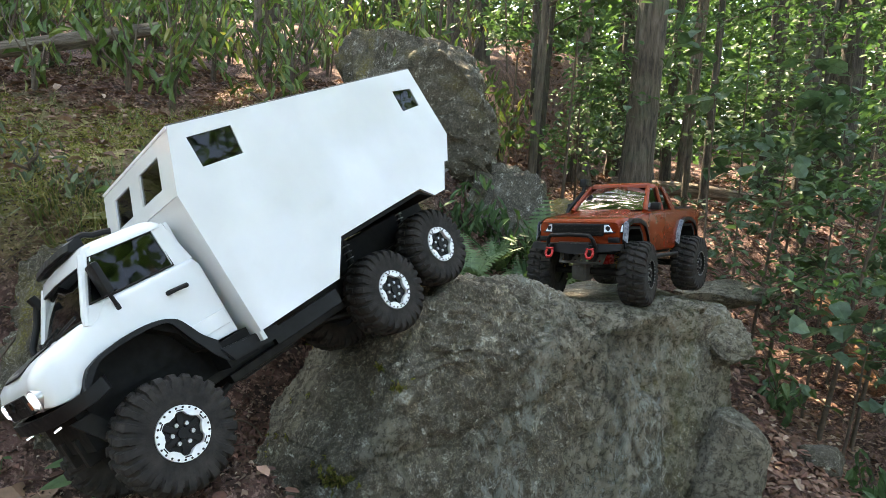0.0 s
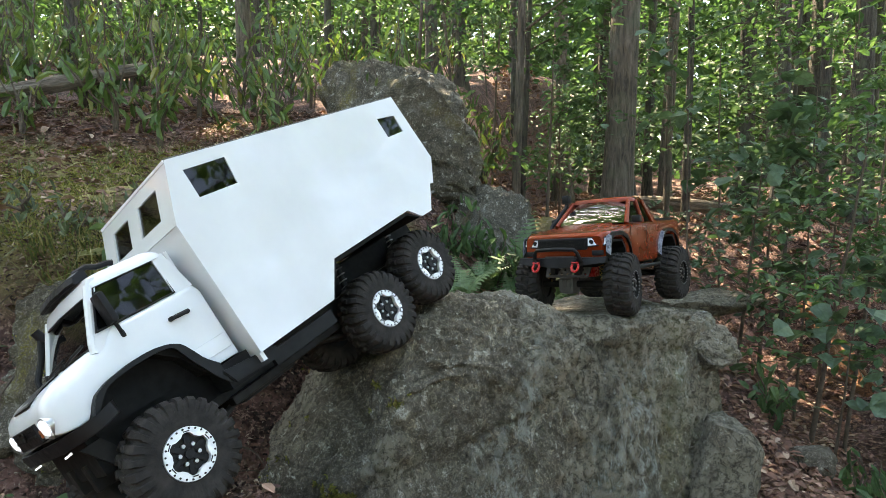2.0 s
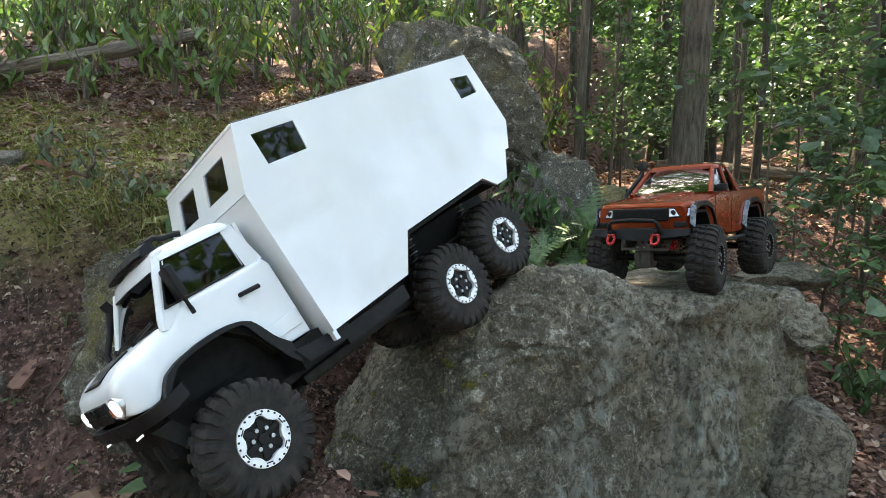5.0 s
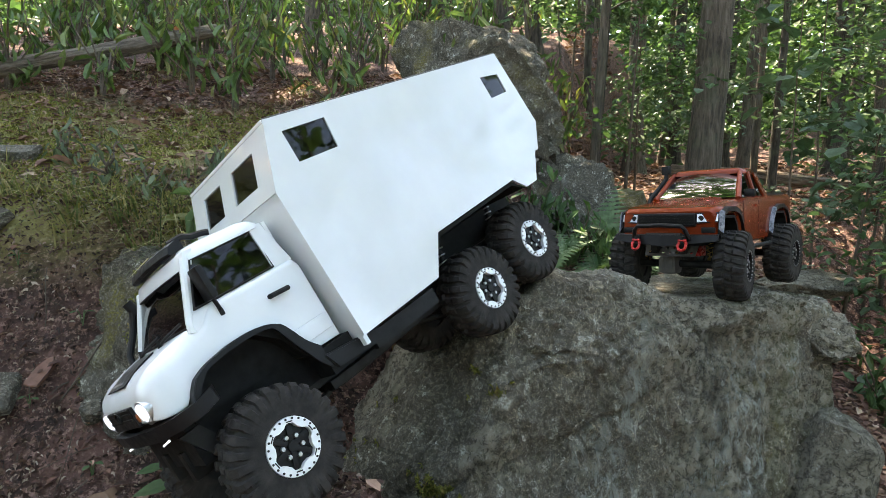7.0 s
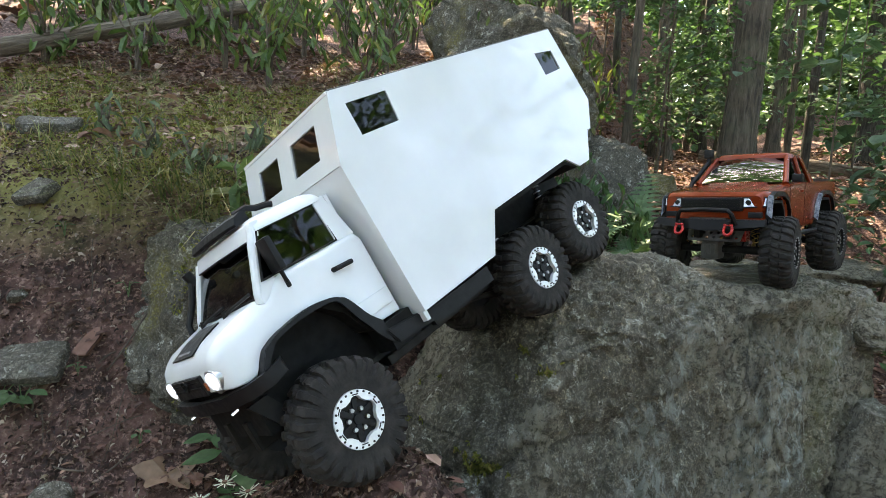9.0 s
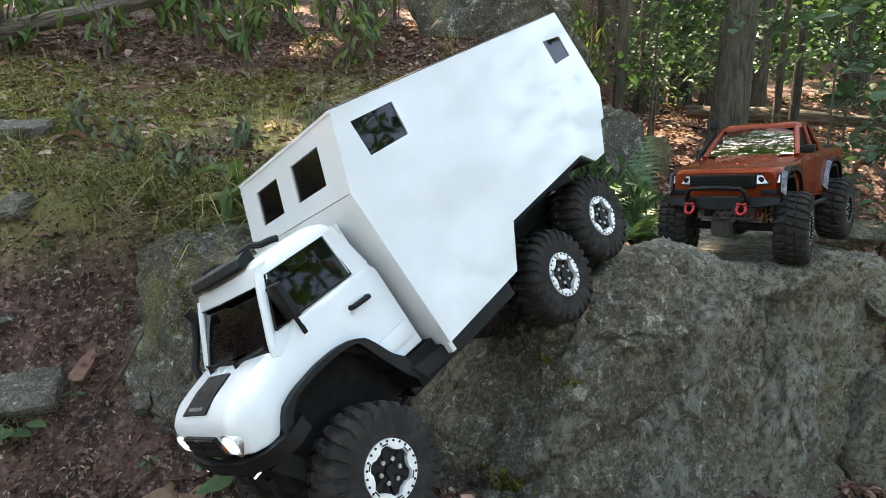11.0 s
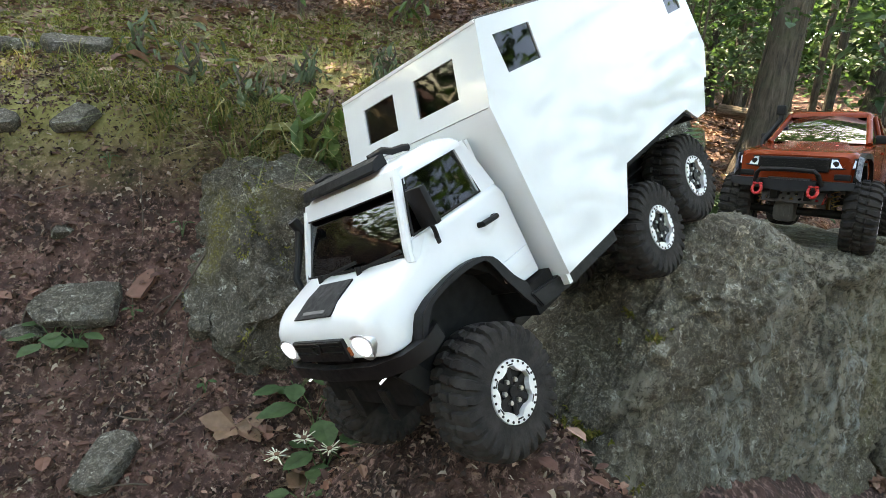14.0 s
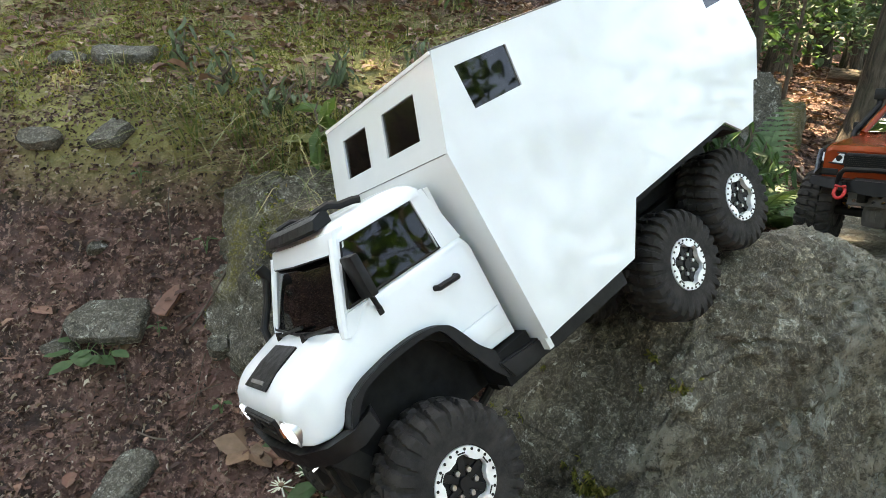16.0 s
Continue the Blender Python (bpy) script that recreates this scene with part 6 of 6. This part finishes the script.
slab(on_ground(-0.79, 0.63, 0.016), (0.075, 0.042, 0.014), 12, (38, -4), 3, "angular grey flat stone half sunk in the dirt")
slab(on_ground(-0.645, 0.478, 0.006), (0.034, 0.052, 0.012), -14, (28, 0), 5, "narrow grey flat stone sunk in the dirt")
slab(on_ground(-0.4, 0.41, 0.004), (0.075, 0.035, 0.014), 8, (12, 0), 8, "flat grey stone beside the fallen leaves")
slab(on_ground(-0.585, 0.64, 0.01), (0.019, 0.024, 0.016), 30, (35, 0), 11, "small pale chipped stone against the ledge", M_rock_left)
slab(on_ground(-1.08, 1.07, 0.012), (0.075, 0.045, 0.018), 20, (15, 0), 14, "pale flat stone on the mossy bank")
slab(on_ground(-0.9, 0.815, 0.01), (0.04, 0.036, 0.012), -15, (35, 0), 17, "pale flat stone on the mossy bank")
slab(on_ground(-1.04, 0.79, 0.008), (0.045, 0.024, 0.012), 10, (35, 0), 19, "grey flat stone at the edge of the moss")
slab(on_ground(-0.7, 0.672, 0.008), (0.018, 0.034, 0.004), -12, (40, 6), 23, "curled strip of brown bark on the dirt", M_litter)
slab(on_ground(-0.52, 0.455, 0.006), (0.016, 0.012, 0.008), 40, (25, 0), 29, "small grey chipped stone on the dirt")
slab(on_ground(-0.86, 0.7, 0.006), (0.02, 0.013, 0.009), 70, (30, 0), 31, "small grey chipped stone on the dirt")
stone("flat_rock", (1.2, 1.95, -0.5), (0.2, 0.14, 0.05), 61.0, M_rock, "flat grey rock behind the boulder", 4, 0.3, 0.3)
stone("stone_block", (0.85, 1.22, -0.475), (0.1, 0.12, 0.06), 81.0, M_rock, "pale lichen-covered block on the boulder's end", 5, 0.5, 0.2)
stone("mossy_stone", (0.7, 2.66, -0.34), (0.12, 0.11, 0.17), 66.0, M_moss_stone, "upright stone with yellow-green moss", 4, 0.3, 0.3)
stone("pale_stone", (1.06, 2.62, -0.38), (0.06, 0.06, 0.1), 71.0, M_rock, "pale upright stone beside the tree", 4, 0.9, 0.3)
stone("foot_stone", (0.87, 1.14, -0.8), (0.13, 0.11, 0.16), 77.0, M_rock, "grey stone at the boulder's foot", 4, 0.9, 0.3)


def litter():
    rng = np.random.default_rng(31)
    pts = []
    while len(pts) < 20000:
        x, y = rng.uniform(-1.7, 0.25), rng.uniform(0.1, 2.3)
        if rng.uniform() < (0.6 if y < 0.95 else 0.6 if y < 1.35 else 1.0):
            pts.append((x, y, ground_z(x, y) + 0.004))
    upper = [p for p in pts if p[1] > 0.97]
    pts = [p for p in pts if p[1] <= 0.97]
    tagged(leaves_mesh("leaf_litter", upper, rng.uniform(0.008, 0.026, len(upper)) * np.where(rng.uniform(0, 1, len(upper)) < 0.08, 2.0, 1.0), rng, M_litter_pale, None, "oval", 0.75, 0.0, 0.14, "faded brown leaves among the moss", "stuff"), category="leaf litter")
    tagged(leaves_mesh("leaf_litter", pts, 0.004 + 0.022 * rng.uniform(0, 1, len(pts)) ** 2.2 + np.where(rng.uniform(0, 1, len(pts)) < 0.025, 0.02, 0.0), rng, M_litter, None, "oval", 0.88, 0.0, 0.1, "dry brown leaf litter on the dirt bank", "stuff"), category="leaf litter")
    pts = []
    for _ in range(30000):
        y = 1.0 + 7 * rng.uniform() ** 1.8
        x = rng.uniform(0.12, 1.15) * (y + 0.4)
        pts.append((x, y, ground_z(x, y) + 0.01))
    tagged(leaves_mesh("forest_leaf_litter", pts, rng.uniform(0.012, 0.036, len(pts)) * (0.7 + 0.25 * np.array(pts)[:, 1]), rng, M_litter_pale, None, "oval", 0.75, 0.0, 0.14, "dry brown leaves on the forest floor", "stuff"), category="leaf litter")
    pts = []
    for _ in range(16000):
        x, y = rng.uniform(-7, 7), rng.uniform(-7, 5)
        if y < 0.0 or abs(x) > 2.2:
            pts.append((x, y, ground_z(x, y) + 0.01))
    tagged(leaves_mesh("forest_leaf_litter", pts, rng.uniform(0.04, 0.11, len(pts)), rng, M_litter, None, "oval", 0.75, 0.0, 0.14, "dry brown leaves on the forest floor", "stuff"), category="leaf litter")
    # crumbs of bark and soil
    pts = []
    for _ in range(42000):
        x, y = rng.uniform(-1.25, 0.05), rng.uniform(0.2, 1.05)
        pts.append((x, y, ground_z(x, y) + 0.001))
    tagged(leaves_mesh("soil_crumbs", pts, rng.uniform(0.003, 0.011, len(pts)), rng, M_crumbs, None, "lance", 0.5, 0.0, 0.4, "crumbs of bark and needles on the soil", "stuff"), category="litter")


litter()


def moss():
    rng = np.random.default_rng(37)
    pts = []
    while len(pts) < 52000:
        x, y = rng.uniform(-1.65, 0.15), rng.uniform(0.86, 1.65)
        if noise.noise(Vector((x * 3.1, y * 3.1, 2.0))) + 0.5 * noise.noise(Vector((x * 11, y * 11, 4.0))) > -0.12:
            pts.append((x, y, ground_z(x, y) - 0.001))
    ob = leaves_mesh("moss", pts, rng.uniform(0.004, 0.011, len(pts)), rng, M_moss, None, "lance", -0.6, -1.2, 0.2, "olive green moss carpet on the bank", "stuff")
    tagged(ob, category="moss")


moss()


def moss_patches(rock, seed, n, where, label):
    """Cushions of moss that grow in patches on a rock, as a part of it."""
    rng = np.random.default_rng(seed)
    spots = []
    faces = rock.data.polygons
    while len(spots) < n:
        f = faces[int(rng.integers(len(faces)))]
        p = f.center
        if f.normal.z > 0.05 and where(p) and noise.noise(p * 9 + Vector((seed, 0, 0))) + 0.6 * noise.noise(p * 31) > 0.22:
            spots.append(tuple(p - f.normal * 0.001))
    leaves_mesh("moss_patch", spots, rng.uniform(0.003, 0.008, n), rng, M_moss, rock, "lance", -0.3, -0.6, 0.2, label)


moss_patches(rock_ledge, 3, 4500, lambda p: p.y < 0.1, "olive moss in patches")
moss_patches(boulder, 5, 1500, lambda p: p.x < 0.16 and p.z > -0.62, "olive moss in the hollows")


def grass():
    rng = np.random.default_rng(41)
    verts, faces = [], []

    def blade(x, y, h, w, a, bend):
        z = ground_z(x, y) - 0.002
        b = len(verts)
        for t in (0, 0.35, 0.7, 1.0):
            out = bend * h * t * t
            px, py, pz = x + math.cos(a) * out, y + math.sin(a) * out, z + h * (t - 0.45 * bend * t * t)
            ww = w * (1 - t) ** 0.6 if t < 1 else 0.0002
            verts.append((px - math.sin(a) * ww, py + math.cos(a) * ww, pz))
            verts.append((px + math.sin(a) * ww, py - math.cos(a) * ww, pz))
        for k in range(3):
            faces.append((b + 2 * k, b + 2 * k + 1, b + 2 * k + 3, b + 2 * k + 2))

    for _ in range(330):
        x, y = rng.uniform(-1.9, 0.05), rng.uniform(0.86, 2.0)
        if noise.noise(Vector((x * 3, y * 3, 0))) < -0.12:
            continue
        for _ in range(int(rng.integers(8, 22))):
            blade(x + rng.normal(0, 0.018), y + rng.normal(0, 0.018), rng.uniform(0.025, 0.085), rng.uniform(0.0008, 0.0018), rng.uniform(0, 6.28), rng.uniform(0.3, 1.3) if rng.uniform() < 0.6 else rng.uniform(1.6, 2.2))
    # the fringe that hangs over the ledge and the cut bank
    for _ in range(420):
        x, y = rng.uniform(-0.95, -0.28), rng.normal(0.9, 0.03)
        blade(x, y, rng.uniform(0.05, 0.14), rng.uniform(0.0008, 0.0018), rng.normal(-1.57, 0.6), rng.uniform(0.9, 2.0))
    # long straw tufts that hang down over the ledge
    for cx, cy in ((-0.6, 0.83), (-0.53, 0.82), (-0.47, 0.84), (-0.4, 0.85), (-0.66, 0.86), (-0.75, 0.84), (-0.56, 0.87)):
        for _ in range(26):
            blade(cx + rng.normal(0, 0.016), cy + rng.normal(0, 0.012), rng.uniform(0.08, 0.18), rng.uniform(0.001, 0.0022), rng.normal(-1.57, 0.9), rng.uniform(1.0, 2.1))
    ob = link_mesh("grass", verts, faces, M_grass)
    tagged(ob, "thin green and straw grass tufts on the bank", "grass", kind="stuff")


grass()


def fallen_leaf(x, y, size, seed, mat, label, up=0.006):
    """One big lobed dry leaf, curled, with its stalk."""
    rng = np.random.default_rng(seed)
    bm = bmesh.new()
    c = bm.verts.new((0, 0, 0))
    rim = []
    n = 20
    for k in range(n):
        t = 2 * math.pi * k / n
        r = size * (0.55 + 0.35 * abs(math.cos(2.5 * t)) ** 0.7 - 0.12 * (k % 2))
        rim.append(bm.verts.new((r * math.cos(t), 0.75 * r * math.sin(t), 0.25 * size * math.sin(1.5 * t + seed) ** 2 + rng.uniform(0, 0.03) * size)))
    for k in range(n):
        bm.faces.new((c, rim[k], rim[(k + 1) % n]))
    add_tube(bm, [(-size * 0.5, 0, 0.002), (-size * 0.85, 0.02 * size, 0.004), (-size * 1.2, 0.1 * size, 0.01)], 0.0009, 5)
    ob = part("fallen_leaf", bm, mat, None, "")
    ob.matrix_world = Matrix.Translation(on_ground(x, y, up)) @ pose(0, 0, 0, rng.uniform(-25, 25), rng.uniform(-25, 25), rng.uniform(0, 360))
    return tagged(ob, label, "leaf", "big fallen leaves")


for i, (x, y, s, m) in enumerate([(-0.488, 0.551, 0.06, M_tan), (-0.67, 1.03, 0.045, M_tan), (-0.37, 0.5, 0.04, M_tan), (-0.33, 1.05, 0.04, M_tan), (-0.40, 0.52, 0.032, M_tan), (-0.36, 0.47, 0.036, M_tan), (-0.44, 0.55, 0.03, M_litter), 
                                  (-0.62, 0.5, 0.025, M_litter), (-0.75, 0.62, 0.022, M_tan), (-0.5, 0.38, 0.03, M_litter), (-0.3, 0.33, 0.03, M_litter),
                                  (-0.92, 0.72, 0.025, M_tan), (-0.24, 0.42, 0.035, M_litter), (-0.58, 0.75, 0.02, M_tan), (-0.8, 0.95, 0.025, M_tan)]):
    fallen_leaf(x, y, s, 40 + i, m, "curled brown oak leaf lying on the bank")


def low_plant(x, y, seed, size, n, label, mat=None, h=0.03, name="seedling"):
    rng = np.random.default_rng(seed)
    root = thing(name, Matrix.Translation(on_ground(x, y, -0.002)), label, "plant", "small green plants")
    for k in range(n):
        a = 2 * math.pi * (k + rng.uniform(-0.25, 0.25)) / n
        tip = Vector((math.cos(a) * size * 0.5, math.sin(a) * size * 0.5, h * rng.uniform(0.7, 1.3)))
        part("stalk", tube_bm([(0, 0, 0), tip * 0.5 + Vector((0, 0, h * 0.3)), tip], 0.0008, 5), M_fern, root)
        bm = bmesh.new()
        d, s = Vector((math.cos(a), math.sin(a), -0.15)), Vector((-math.sin(a), math.cos(a), 0))
        prof = [(0, 0.0), (0.2, 0.26), (0.45, 0.36), (0.7, 0.25), (0.88, 0.12), (1.0, 0.0)]
        mid = [bm.verts.new(tip + d * size * t) for t, w in prof]
        lft = [bm.verts.new(tip + d * size * t + s * size * w + Vector((0, 0, 0.1 * size * w))) for t, w in prof[1:-1]]
        rgt = [bm.verts.new(tip + d * size * t - s * size * w + Vector((0, 0, 0.1 * size * w))) for t, w in prof[1:-1]]
        for side in (lft, rgt):
            bm.faces.new((mid[0], mid[1], side[0]))
            for q in range(3):
                bm.faces.new((mid[q + 1], mid[q + 2], side[q + 1], side[q]))
            bm.faces.new((mid[4], mid[5], side[3]))
        part("leaf", bm, mat or M_leaf, root)
    return root


for i, (x, y, s, n) in enumerate([(-0.8, 0.585, 0.042, 7), (-0.765, 0.59, 0.034, 5), (-0.37, 0.57, 0.06, 5), (-0.41, 0.6, 0.045, 5), (-0.34, 0.53, 0.05, 5), (-0.6, 0.8, 0.018, 4), (-0.66, 0.73, 0.015, 3), (-0.7, 0.64, 0.013, 3), (-0.55, 0.58, 0.014, 3), (-0.82, 0.78, 0.016, 4),
                                  (-0.33, 0.39, 0.03, 4)]):
    low_plant(x, y, 60 + i, s, n, "small plant with bright green toothed leaves", M_leaf, 0.02 + 0.3 * s)


def aster(x, y, z, seed):
    rng = np.random.default_rng(seed)
    g = ground_z(x, y)
    root = thing("wildflower", Matrix.Translation((x, y, g)), "wild aster with shaggy pale flower heads", "flower", "wildflowers")
    h = z - g
    part("stem", tube_bm([(0.02, 0.02, 0), (0.012, 0.01, h * 0.5), (0, 0, h)], 0.001, 5), M_fern, root)
    bm = bmesh.new()
    for k in range(16):
        a = 2 * math.pi * k / 16 + rng.uniform(-0.15, 0.15)
        l = rng.uniform(0.012, 0.02)
        d, s = Vector((math.cos(a), math.sin(a), rng.uniform(-0.2, 0.5))), Vector((-math.sin(a), math.cos(a), 0)) * 0.0013
        p = Vector((0, 0, h))
        vs = [bm.verts.new(p + s), bm.verts.new(p - s), bm.verts.new(p + d * l - s * 0.7), bm.verts.new(p + d * l + s * 0.7)]
        bm.faces.new(vs)
    head = part("flower_head", bm, M_petal, root, "pale shaggy petals")
    part("flower_centre", cyl_bm((0, 0, h - 0.003), (0, 0, h + 0.003), 0.003, 0.004, 10), M_tan, head)


for i, (x, y, z) in enumerate([(-0.365, 0.5, -0.6), (-0.325, 0.49, -0.605), (-0.4, 0.49, -0.625)]):
    aster(x, y, z, 80 + i)
